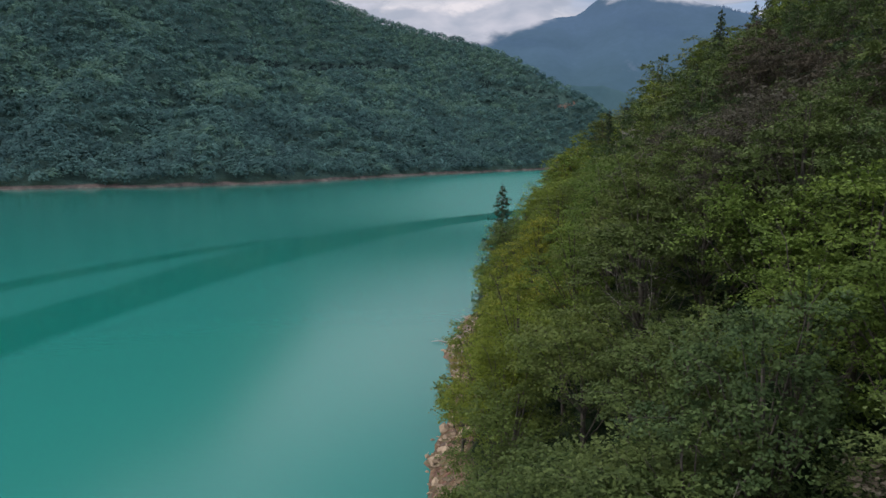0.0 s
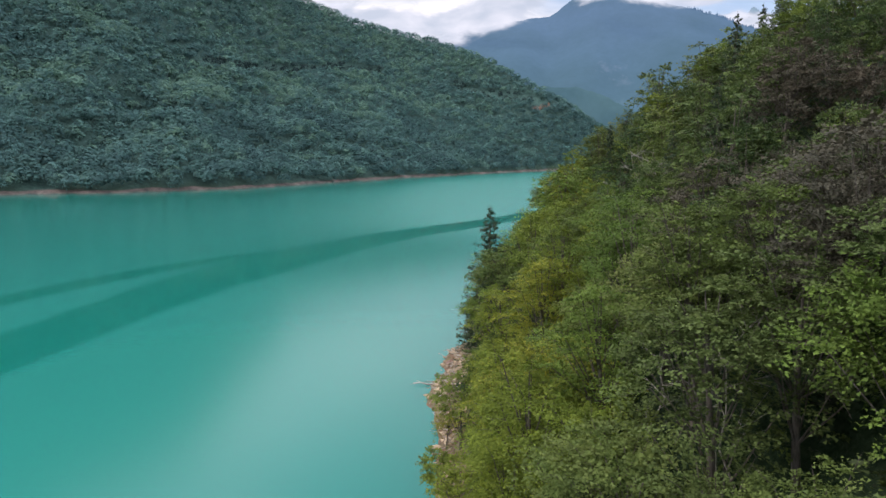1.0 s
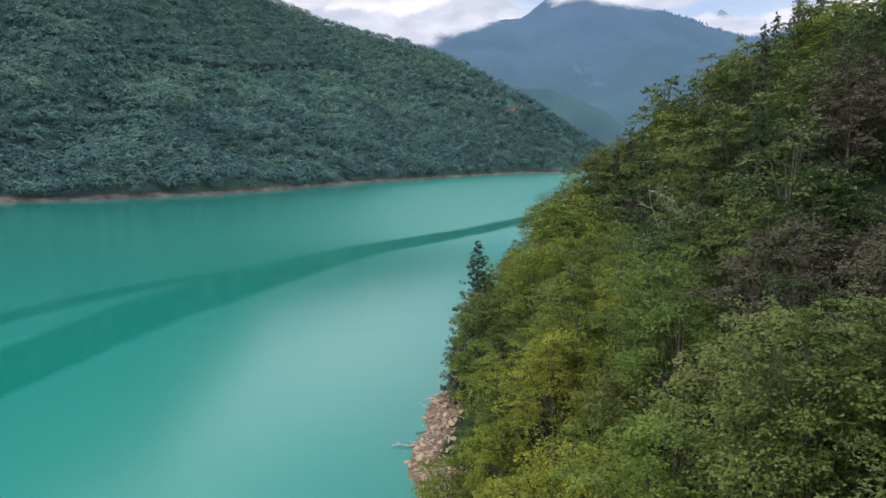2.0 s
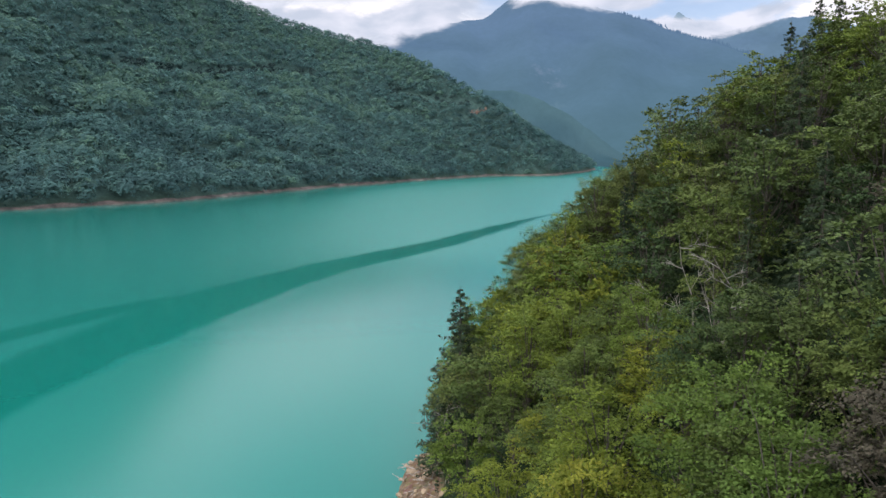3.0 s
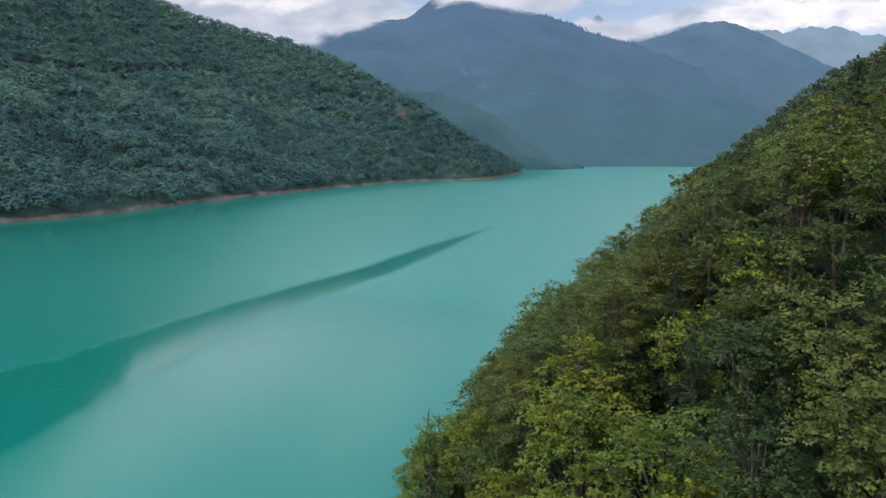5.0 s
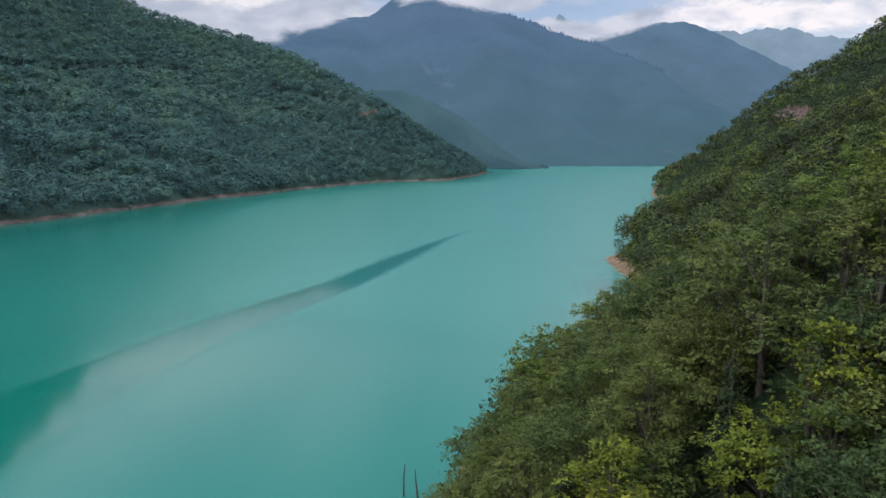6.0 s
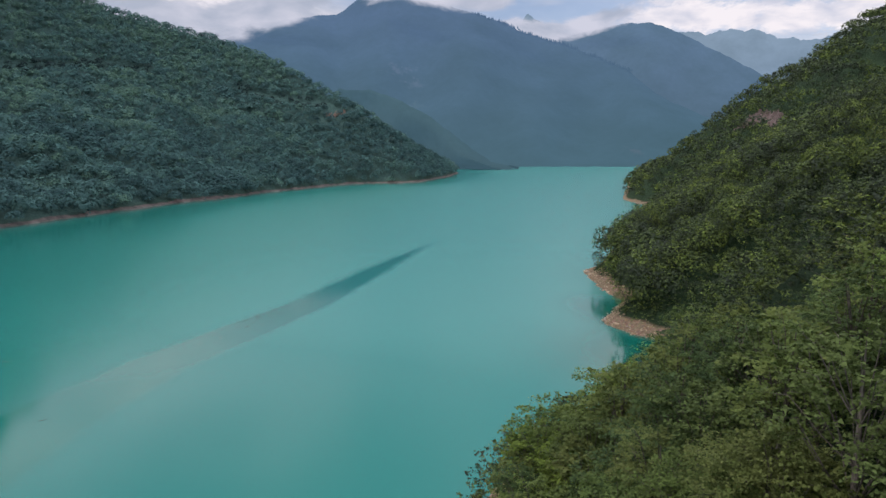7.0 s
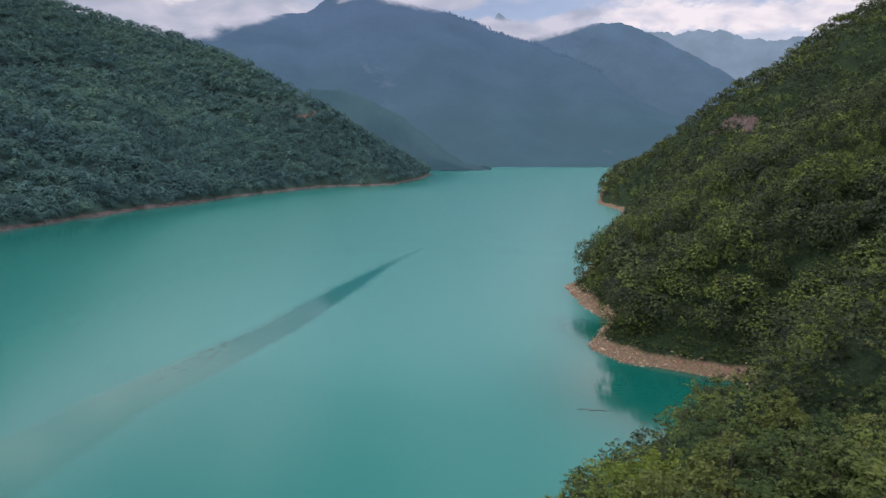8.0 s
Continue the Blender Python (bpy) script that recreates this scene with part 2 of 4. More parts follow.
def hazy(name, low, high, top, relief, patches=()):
    """A far wooded mountain seen through much air: a backdrop whose haze and fold shading are painted as glow."""
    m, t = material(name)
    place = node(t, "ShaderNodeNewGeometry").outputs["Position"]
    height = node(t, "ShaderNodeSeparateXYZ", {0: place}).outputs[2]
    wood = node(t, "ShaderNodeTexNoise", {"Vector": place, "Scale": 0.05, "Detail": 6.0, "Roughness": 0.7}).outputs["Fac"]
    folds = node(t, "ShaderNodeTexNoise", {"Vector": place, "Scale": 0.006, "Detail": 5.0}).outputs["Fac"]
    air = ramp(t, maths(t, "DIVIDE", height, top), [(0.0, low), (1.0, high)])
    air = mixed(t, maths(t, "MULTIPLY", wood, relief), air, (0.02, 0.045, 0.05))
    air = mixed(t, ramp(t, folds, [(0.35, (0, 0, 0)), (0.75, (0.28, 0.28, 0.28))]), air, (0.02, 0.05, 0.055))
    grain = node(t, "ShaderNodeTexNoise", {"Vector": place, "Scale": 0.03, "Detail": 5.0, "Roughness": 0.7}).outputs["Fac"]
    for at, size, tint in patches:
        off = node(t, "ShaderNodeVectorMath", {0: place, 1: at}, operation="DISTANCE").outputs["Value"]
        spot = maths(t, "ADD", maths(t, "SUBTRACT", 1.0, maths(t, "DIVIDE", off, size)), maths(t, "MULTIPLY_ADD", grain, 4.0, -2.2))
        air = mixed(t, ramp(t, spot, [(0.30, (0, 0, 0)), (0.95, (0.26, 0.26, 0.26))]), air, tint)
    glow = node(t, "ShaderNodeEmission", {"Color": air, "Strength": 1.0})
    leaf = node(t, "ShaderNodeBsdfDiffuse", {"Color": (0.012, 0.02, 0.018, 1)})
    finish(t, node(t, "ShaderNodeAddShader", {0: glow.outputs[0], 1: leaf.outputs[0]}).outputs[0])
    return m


# ---- shape of the land ----
SHORE_RIGHT = [(-8, -900), (-5, -200), (-3, 0), (-1, 57), (1, 85), (1, 100), (4, 113), (12, 135), (31, 168), (40, 178), (52, 184),
               (67, 186), (84, 188), (101, 194), (117, 206), (129, 221), (122, 229), (111, 246), (108, 259), (118, 268), (131, 282), (136, 303), (145, 331),
               (160, 345), (222, 418), (296, 505), (352, 590), (371, 652), (519, 868), (760, 1200), (969, 1443), (1300, 1800)]
SHORE_LEFT = [(-1900, 250), (-700, 420), (-300, 480), (-218, 503), (-160, 540), (-130, 566), (-105, 600), (-93, 625), (-66, 670),
              (-40, 715), (-20, 755), (10, 775), (54, 850), (110, 912), (162, 970), (210, 1004), (245, 990), (280, 1003), (330, 1080),
              (396, 1185), (440, 1290), (470, 1420), (500, 1600)]
RIDGE_LEFT = [(455, 1300, 2), (330, 1215, 50), (215, 1135, 108), (120, 1230, 175), (22, 1353, 226), (-120, 1400, 266),
              # unseen end, raised so that the water on the left reflects dark hill
              (-250, 1390, 320), (-450, 1300, 540), (-800, 1200, 720), (-1900, 1000, 800)]


def line_distance(x, y, line):
    """Distance from points to a bent line, with the place along it (segment number and part)."""
    best, at = np.full(x.shape, 1e9), np.zeros(x.shape)
    for n, (a, b) in enumerate(zip(line[:-1], line[1:])):
        dx, dy = b[0] - a[0], b[1] - a[1]
        s = np.clip(((x - a[0]) * dx + (y - a[1]) * dy) / (dx * dx + dy * dy), 0, 1)
        d = np.hypot(x - a[0] - s * dx, y - a[1] - s * dy)
        at = np.where(d < best, n + s, at)
        best = np.minimum(best, d)
    return best, at


def inside(x, y, corners):
    hit = np.zeros(x.shape, bool)
    for (ax, ay), (bx, by) in zip(corners, corners[1:] + corners[:1]):
        if ay != by:
            hit ^= ((ay > y) != (by > y)) & (x < ax + (y - ay) * (bx - ax) / (by - ay))
    return hit


def wobble(x, y, size, seed):
    """A smooth uneven field between about -1 and 1, from a few crossing waves."""
    r = np.random.RandomState(seed)
    out = np.zeros(x.shape)
    for k in range(7):
        turn, phase, f = r.uniform(0, 6.28), r.uniform(0, 6.28), r.uniform(0.6, 1.9) / size * 6.28
        out += np.sin((x * np.cos(turn) + y * np.sin(turn)) * f + phase)
    return out / 3.2


def right_inland(x, y):
    d, _ = line_distance(x, y, SHORE_RIGHT)
    d = np.where(inside(x, y, SHORE_RIGHT + [(4000, 1800), (4000, -900)]), d, -d)
    return d + 0.9 * wobble(x, y, 23, 3) + 0.4 * wobble(x, y, 7, 5)


def left_inland(x, y):
    d, _ = line_distance(x, y, SHORE_LEFT)
    d = np.where(inside(x, y, SHORE_LEFT + [(500, 2600), (-1900, 2600)]), d, -d)
    return d + 4.0 * wobble(x, y, 60, 8) + 2.5 * wobble(x, y, 22, 9)


def right_height(d, x, y):
    slope = np.interp(y, [130, 240, 330, 430, 510, 620, 740, 900], [1.22, 0.80, 0.74, 0.70, 1.0, 1.02, 0.5, 0.35])
    ease = np.interp(y, [130, 240, 330, 430, 560], [118, 350, 500, 500, 600])
    beach = np.clip(d, 0, 3) * 0.5
    rise = np.clip(d - 3, 0, None)
    z = beach + slope * rise / (1 + rise / ease)
    return z + np.clip(d / 30, 0, 1) * 2.0 * wobble(x, y, 45, 11) + np.clip(d / 120, 0, 1) * 6 * wobble(x, y, 190, 12)


def left_height(d, x, y):
    away, at = line_distance(x, y, RIDGE_LEFT)
    tops, weight = np.zeros(x.shape), np.zeros(x.shape)
    for s in np.arange(0, len(RIDGE_LEFT) - 0.99, 0.25):
        px, py, pz = (np.interp(s, range(len(RIDGE_LEFT)), [p[k] for p in RIDGE_LEFT]) for k in range(3))
        w = 1 / ((x - px) ** 2 + (y - py) ** 2 + 400) ** 2
        tops, weight = tops + w * pz, weight + w
    tops = tops / weight
    d = np.clip(d, 0, None)
    part = d / (d + away + 1e-6)
    z = tops * part ** 0.95
    z = z + np.clip(d / 80, 0, 1) * (1 - part) * (12 * wobble(x, y, 170, 14) + 5 * wobble(x, y, 75, 15))
    return np.clip(np.minimum(z, np.where(d < 7, d * 0.6, 4.2 + (d - 7) * 1.2)), 0, None)


def ground_height(x, y):
    dr, dl = right_inland(x, y), left_inland(x, y)
    bed = -np.clip(np.minimum(-dr, -dl) * 0.5, 0, 25)
    return np.where(dr > 0, right_height(dr, x, y), np.where(dl > 0, left_height(dl, x, y), bed))


def steps(*spans):
    """Grid lines: (from, to, step) one after another."""
    out = []
    for a, b, s in spans:
        out += list(np.arange(a, b, s))
    return np.array(out + [spans[-1][1]], float)


def sheet_mesh(name, xs, ys, z, mat, layer=None):
    gx, gy = np.meshgrid(xs, ys)
    co = np.stack([gx.ravel(), gy.ravel(), z(gx.ravel(), gy.ravel())], 1)
    nx, ny = len(xs), len(ys)
    i = (np.arange(ny - 1)[:, None] * nx + np.arange(nx - 1)).ravel()
    return raw_mesh(name, co, np.stack([i, i + 1, i + nx + 1, i + nx], 1), mat, layer(co[:, 0], co[:, 1]) if layer else None, True)


def raw_mesh(name, co, faces, mat, values=None, smooth=False, normals=None):
    """A mesh from arrays; values: layers of one number a point, (name, numbers) each."""
    me = bpy.data.meshes.new(name)
    k = faces.shape[1]
    me.vertices.add(len(co))
    me.vertices.foreach_set("co", np.ascontiguousarray(co, np.float32).ravel())
    me.loops.add(faces.size)
    me.loops.foreach_set("vertex_index", np.ascontiguousarray(faces, np.int32).ravel())
    me.polygons.add(len(faces))
    me.polygons.foreach_set("loop_start", np.arange(len(faces), dtype=np.int32) * k)
    me.polygons.foreach_set("use_smooth", np.full(len(faces), smooth))
    me.update(calc_edges=True)
    for key, numbers in values or ():
        layer = me.attributes.new(key, "FLOAT", "POINT")
        layer.data.foreach_set("value", np.ascontiguousarray(numbers, np.float32))
    if normals is not None:
        layer = me.attributes.new("custom_normal", "FLOAT_VECTOR", "POINT")
        layer.data.foreach_set("vector", np.ascontiguousarray(normals, np.float32).ravel())
    me.materials.append(mat)
    return me


ground = new("ground", sheet_mesh("ground", steps((-2500, -400, 60), (-400, -20, 10), (-20, 60, 2), (60, 200, 4), (200, 600, 12), (600, 2600, 50)),
                                  steps((-900, -50, 40), (-50, 0, 6), (0, 130, 2.5), (130, 360, 4), (360, 1450, 18), (1450, 1800, 40)), ground_height, ground_material,
                                  lambda x, y: (("shrubs", np.clip(left_inland(x, y) / 8, 0, 1)), ("rubble", np.clip(left_inland(x, y) / 10 + 2, 0, 1)))))
tagged(ground, "wooded valley ground of brown earth and pale shore gravel", "ground", kind="structure")

SLICK = [(133, 456), (100, 412), (69, 366), (34, 312), (-10, 258), (-27, 230), (-40, 203), (-52, 170), (-60, 134), (-68, 96), (-78, 40), (-90, -60)]
SLICK_HALF = [2, 4.5, 7, 7, 8, 10, 11.5, 9.5, 8, 8, 10, 14]
SLICK_ARM = [(-48, 214), (-59, 203), (-70, 186), (-77, 172), (-84, 156), (-98, 120), (-120, 60)]     # a narrow arm leaves it


def slick_layer(x, y):
    """How smooth the water lies: 1 in the drifting slick and in the sheltered bay, 0 where the wind ruffles it."""
    away, at = line_distance(x, y, SLICK)
    half = np.interp(at, range(len(SLICK)), SLICK_HALF)
    band = np.clip(1.0 - away / (2.2 * half), 0, 1) * np.interp(at, [0, 1, 2, 3.5], [0.42, 0.58, 0.75, 1.0])
    aside, _ = line_distance(x, y, SLICK_ARM)
    band = np.maximum(band, np.clip(1.0 - aside / 9.0, 0, 1))
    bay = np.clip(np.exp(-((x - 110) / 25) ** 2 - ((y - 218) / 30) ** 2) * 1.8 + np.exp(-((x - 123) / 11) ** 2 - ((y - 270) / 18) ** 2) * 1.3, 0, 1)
    off_left, _ = line_distance(x, y, SHORE_LEFT)
    # calm zones fitted to where the water looks dark or pale to the camera
    view_calm = 1.1 * np.exp(-(off_left / 75) ** 2) + 0.75 * np.exp(-((x + 8) / 55) ** 2 - ((y - 222) / 52) ** 2) + 0.27 * (1 - np.tanh((x + 74) / 45)) * (0.8 + 0.2 * np.tanh((y - 250) / 60)) * 0.5 * (1 - np.tanh((y - 540) / 70)) - 0.25 * (1 + np.tanh((y - 250) / 90)) * (1 + np.tanh((x + 8) / 40))
    return ("slick", band), ("bay", bay), ("calm", np.tanh(view_calm * 1.2))


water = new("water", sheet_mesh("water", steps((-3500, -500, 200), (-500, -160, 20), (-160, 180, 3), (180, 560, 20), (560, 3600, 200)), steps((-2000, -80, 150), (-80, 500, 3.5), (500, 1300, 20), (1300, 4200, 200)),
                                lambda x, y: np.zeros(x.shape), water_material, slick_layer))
tagged(water, "opaque turquoise lake water with a smooth slick across it", "lake", kind="structure")


def tube(points, radii, sides=5):
    """A tapered bent limb through the points."""
    points = np.array(points, float)
    co, faces = [], []
    for k, (p, r) in enumerate(zip(points, radii)):
        way = points[min(k + 1, len(points) - 1)] - points[max(k - 1, 0)]
        way /= np.linalg.norm(way) + 1e-9
        a = np.cross(way, (0.31, 0.95, 0.05))
        a /= np.linalg.norm(a) + 1e-9
        b = np.cross(way, a)
        for s in range(sides):
            turn = 2 * math.pi * s / sides
            co.append(p + r * (math.cos(turn) * a + math.sin(turn) * b))
    for k in range(len(points) - 1):
        for s in range(sides):
            q, w = k * sides + s, k * sides + (s + 1) % sides
            faces += [(q, w, w + sides), (q, w + sides, q + sides)]
    return np.array(co), np.array(faces)


def joined(parts):
    """Several (points, faces, layers of one row a point...) as one."""
    co, faces, rest, n = [], [], [], 0
    for c, f, *more in parts:
        co.append(c)
        faces.append(f + n)
        rest.append(more)
        n += len(c)
    return (np.concatenate(co), np.concatenate(faces)) + tuple(np.concatenate(layer) for layer in zip(*rest))


# ---- far mountains: a hazy backdrop ----
def far_mountain(name, foot, crest, centre, mat, rough, label):
    """crest: (degrees from +y to +x, degrees up, metres off) fitted to the view from the camera's mid-path place; the
    face falls from it to the foot's distance.
    """
    az, el, far = np.array(crest, float).T
    a = np.linspace(az[0], az[-1], 240)
    top = np.interp(a, az, np.tan(np.radians(el)) * far) + centre[2]
    dist = np.interp(a, az, far)
    r = np.random.RandomState(len(name))
    jag = np.zeros(len(a))
    for f in (0.6, 1.3, 2.7, 5.0, 9.0, 17.0):
        jag += np.sin(a * f + r.uniform(0, 6.28)) * rough / f ** 0.55
    rows_up = np.linspace(0, 1, 28)
    co = []
    for v in rows_up:
        d = foot + (dist - foot) * v
        z = (top + jag * v ** 8 + 6) * v ** 1.15 - 6
        fold = np.sin(a * 0.42 + 3 * v) * 60 + np.sin(a * 0.95 - 4 * v) * 26
        d = d + fold * np.sin(math.pi * v)
        co.append(np.stack([centre[0] + np.sin(np.radians(a)) * d, centre[1] + np.cos(np.radians(a)) * d, z], 1))
    # the far side falls away
    co.append(np.stack([centre[0] + np.sin(np.radians(a)) * (dist + 500), centre[1] + np.cos(np.radians(a)) * (dist + 500), np.full(len(a), -6.0)], 1))
    co = np.concatenate(co)
    n = len(a)
    i = (np.arange(len(rows_up))[:, None] * n + np.arange(n - 1)).ravel()
    ob = new(name, raw_mesh(name, co, np.stack([i, i + 1, i + n + 1, i + n], 1), mat, None, True))
    return tagged(ob, label, "mountain", kind="structure")


def crest_conifers(az0, az1, count, seed, mat):
    """Spruces standing along the mountain's crest, ragged against the cloud."""
    crest = [v for v in bpy.data.objects["backdrop_mountain"].data.vertices][27 * 240:28 * 240]
    r = np.random.RandomState(seed)
    line = np.array([tuple(v.co) for v in crest])
    turn = np.degrees(np.arctan2(line[:, 0] - EYE_MID[0], line[:, 1] - EYE_MID[1]))
    pieces = []
    for a in np.sort(r.uniform(az0, az1, count)):
        foot = np.array([np.interp(a, turn, line[:, k]) for k in range(3)]) + np.array([r.normal(0, 6), r.normal(0, 6), -3.0])
        tall, wide = r.uniform(6, 12), r.uniform(2.0, 3.2)
        tiers = 5
        for k in range(tiers):
            low, high = foot + [0, 0, tall * k / (tiers + 1)], foot + [0, 0, tall * (k + 1.9) / (tiers + 1)]
            pieces.append(tube([low, high], (wide * (1 - k / tiers) * r.uniform(0.8, 1.2) + 0.4, 0.15), 6))
    ob = new("crest_conifers", raw_mesh("crest_conifers", *joined(pieces), mat))
    return tagged(ob, "dark spruces along the mountain's crest in haze", "forest", kind="stuff")


EYE_MID = (0, 57, 42)
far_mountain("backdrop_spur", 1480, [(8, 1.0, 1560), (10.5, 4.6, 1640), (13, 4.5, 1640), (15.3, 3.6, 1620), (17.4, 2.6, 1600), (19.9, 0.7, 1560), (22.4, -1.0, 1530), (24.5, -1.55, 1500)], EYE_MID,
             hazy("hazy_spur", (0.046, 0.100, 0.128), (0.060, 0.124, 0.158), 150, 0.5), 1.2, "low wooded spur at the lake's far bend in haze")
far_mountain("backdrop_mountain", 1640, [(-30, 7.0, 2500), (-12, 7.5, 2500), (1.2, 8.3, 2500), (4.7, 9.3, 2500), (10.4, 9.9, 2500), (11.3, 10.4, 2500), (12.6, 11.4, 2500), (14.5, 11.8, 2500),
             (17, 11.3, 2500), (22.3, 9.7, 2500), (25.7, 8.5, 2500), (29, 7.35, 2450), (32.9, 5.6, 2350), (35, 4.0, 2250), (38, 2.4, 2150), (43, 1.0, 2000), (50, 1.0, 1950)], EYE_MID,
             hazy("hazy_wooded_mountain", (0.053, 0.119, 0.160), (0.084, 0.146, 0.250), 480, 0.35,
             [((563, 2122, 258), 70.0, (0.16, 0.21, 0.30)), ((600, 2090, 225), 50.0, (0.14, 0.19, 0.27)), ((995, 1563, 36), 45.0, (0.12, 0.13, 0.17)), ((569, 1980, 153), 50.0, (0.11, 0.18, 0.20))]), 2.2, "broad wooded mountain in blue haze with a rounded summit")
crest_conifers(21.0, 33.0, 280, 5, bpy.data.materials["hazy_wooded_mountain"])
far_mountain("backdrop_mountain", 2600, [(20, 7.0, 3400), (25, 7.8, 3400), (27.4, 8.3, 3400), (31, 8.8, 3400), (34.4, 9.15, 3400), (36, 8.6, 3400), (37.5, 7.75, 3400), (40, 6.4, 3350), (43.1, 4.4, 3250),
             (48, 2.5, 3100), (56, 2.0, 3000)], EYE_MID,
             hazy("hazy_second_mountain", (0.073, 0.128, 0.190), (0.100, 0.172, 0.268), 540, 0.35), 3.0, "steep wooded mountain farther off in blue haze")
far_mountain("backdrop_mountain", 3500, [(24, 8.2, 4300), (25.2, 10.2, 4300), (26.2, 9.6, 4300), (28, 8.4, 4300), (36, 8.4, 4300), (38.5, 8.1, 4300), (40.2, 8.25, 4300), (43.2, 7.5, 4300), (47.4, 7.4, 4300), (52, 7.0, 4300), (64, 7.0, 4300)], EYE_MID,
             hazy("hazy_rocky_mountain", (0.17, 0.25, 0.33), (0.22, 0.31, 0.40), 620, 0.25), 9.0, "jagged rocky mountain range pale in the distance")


# low cloud drifting about the summits
def build_cloud_material(name, shaded, lit, thick):
    m, t = material(name)
    place = node(t, "ShaderNodeNewGeometry").outputs["Position"]
    fade = node(t, "ShaderNodeAttribute", attribute_name="fade").outputs["Fac"]
    squashed = node(t, "ShaderNodeMapping", {"Vector": place, "Scale": (1.0, 1.0, 2.6)}).outputs[0]
    puff = node(t, "ShaderNodeTexNoise", {"Vector": squashed, "Scale": 0.0065, "Detail": 7.0, "Roughness": 0.58, "Distortion": 0.3}).outputs["Fac"]
    shade = node(t, "ShaderNodeTexNoise", {"Vector": squashed, "Scale": 0.004, "Detail": 5.0}).outputs["Fac"]
    cover = maths(t, "ADD", fade, maths(t, "MULTIPLY_ADD", puff, 1.5, thick))
    cover = ramp(t, cover, [(0.25, (0, 0, 0)), (0.75, (0.96, 0.96, 0.96))], "EASE")
    # the cloud's lit and shaded parts are painted as two glow colours
    colour = ramp(t, shade, [(0.35, shaded), (0.6, lit)])
    glow = node(t, "ShaderNodeEmission", {"Color": colour, "Strength": 0.95})
    clear = node(t, "ShaderNodeBsdfTransparent")
    finish(t, node(t, "ShaderNodeMixShader", {0: cover, 1: clear.outputs[0], 2: glow.outputs[0]}).outputs[0])
    return m


cloud_material = build_cloud_material("drifting_cloud", (0.38, 0.44, 0.51), (0.58, 0.61, 0.66), -0.66)
bright_cloud = build_cloud_material("glowing_cloud", (0.56, 0.60, 0.66), (0.86, 0.84, 0.81), -0.80)


def cloud_bank(lower, height, far, mat=cloud_material):
    """A bank of cloud: its lower edge as (degrees from +y to +x, degrees up), its height in degrees, its distance."""
    az, el = np.array(lower, float).T
    a, v = np.meshgrid(np.linspace(az[0], az[-1], 70), np.linspace(0, 1, 14))
    up = np.interp(a, az, el) + v * height
    d = far + 60 * np.sin(a * 0.7) + 40 * v
    co = np.stack([np.sin(np.radians(a)) * d, 57 + np.cos(np.radians(a)) * d, 42 + np.tan(np.radians(up)) * d], 2).reshape(-1, 3)
    ends = np.clip(np.minimum(a - az[0], az[-1] - a) / (0.18 * (az[-1] - az[0])), 0, 1)
    fade = np.clip(v * 2.2, 0, 1) * np.clip((1 - v) * 2.2, 0, 1) * ends
    i = (np.arange(13)[:, None] * 70 + np.arange(69)).ravel()
    ob = new("backdrop_cloud", raw_mesh("backdrop_cloud", co, np.stack([i, i + 1, i + 71, i + 70], 1), mat, (("fade", fade.ravel()),), True))
    return tagged(ob, "grey-white low cloud drifting along the mountain tops", "cloud", kind="structure")


cloud_bank([(-14, 8.2), (-4, 7.4), (1, 7.2), (5, 8.0), (9, 9.2), (13, 10.4)], 4.0, 2300)
cloud_bank([(11.5, 10.6), (14, 10.7), (18, 10.3), (22, 9.9), (25, 9.6)], 2.4, 2250)
cloud_bank([(30, 7.6), (38, 7.0), (46, 6.6), (58, 6.4)], 4.6, 4600, bright_cloud)
cloud_bank([(18, 8.0), (24, 7.9), (28, 7.6), (31, 8.3), (34, 9.0)], 2.2, 3200)


# ---- trees ----
def sprigs(rng, at, facing, size, flat=0.45, soft=0.6, shading=None, broad=1.0):
    """Leaf sprays at the given places: long pointed leaves, one triangle each, turned about their facing (points, faces, shading normals)."""
    n = len(at)
    up = facing + rng.normal(0, flat, (n, 3))
    up /= np.linalg.norm(up, axis=1)[:, None]
    side = np.cross(up, rng.normal(0, 1, (n, 3)))
    side /= np.linalg.norm(side, axis=1)[:, None] + 1e-9
    ahead = np.cross(up, side)
    length = (size * rng.uniform(0.65, 1.25, n))[:, None]
    wide = length * rng.uniform(0.15, 0.26, n)[:, None] * broad
    tip = at + ahead * length * 0.6 - up * length * 0.12
    co = np.stack([at - ahead * length * 0.4 - side * wide, at - ahead * length * 0.4 + side * wide, tip], 1).reshape(-1, 3)
    # the shading of a spray follows the clump that it grows on
    whole = facing if shading is None else shading
    whole = whole / (np.linalg.norm(whole, axis=1)[:, None] + 1e-9)
    shade = whole * soft + up * (1 - soft)
    shade /= np.linalg.norm(shade, axis=1)[:, None] + 1e-9
    return co, np.arange(n * 3).reshape(-1, 3), np.repeat(shade, 3, 0)


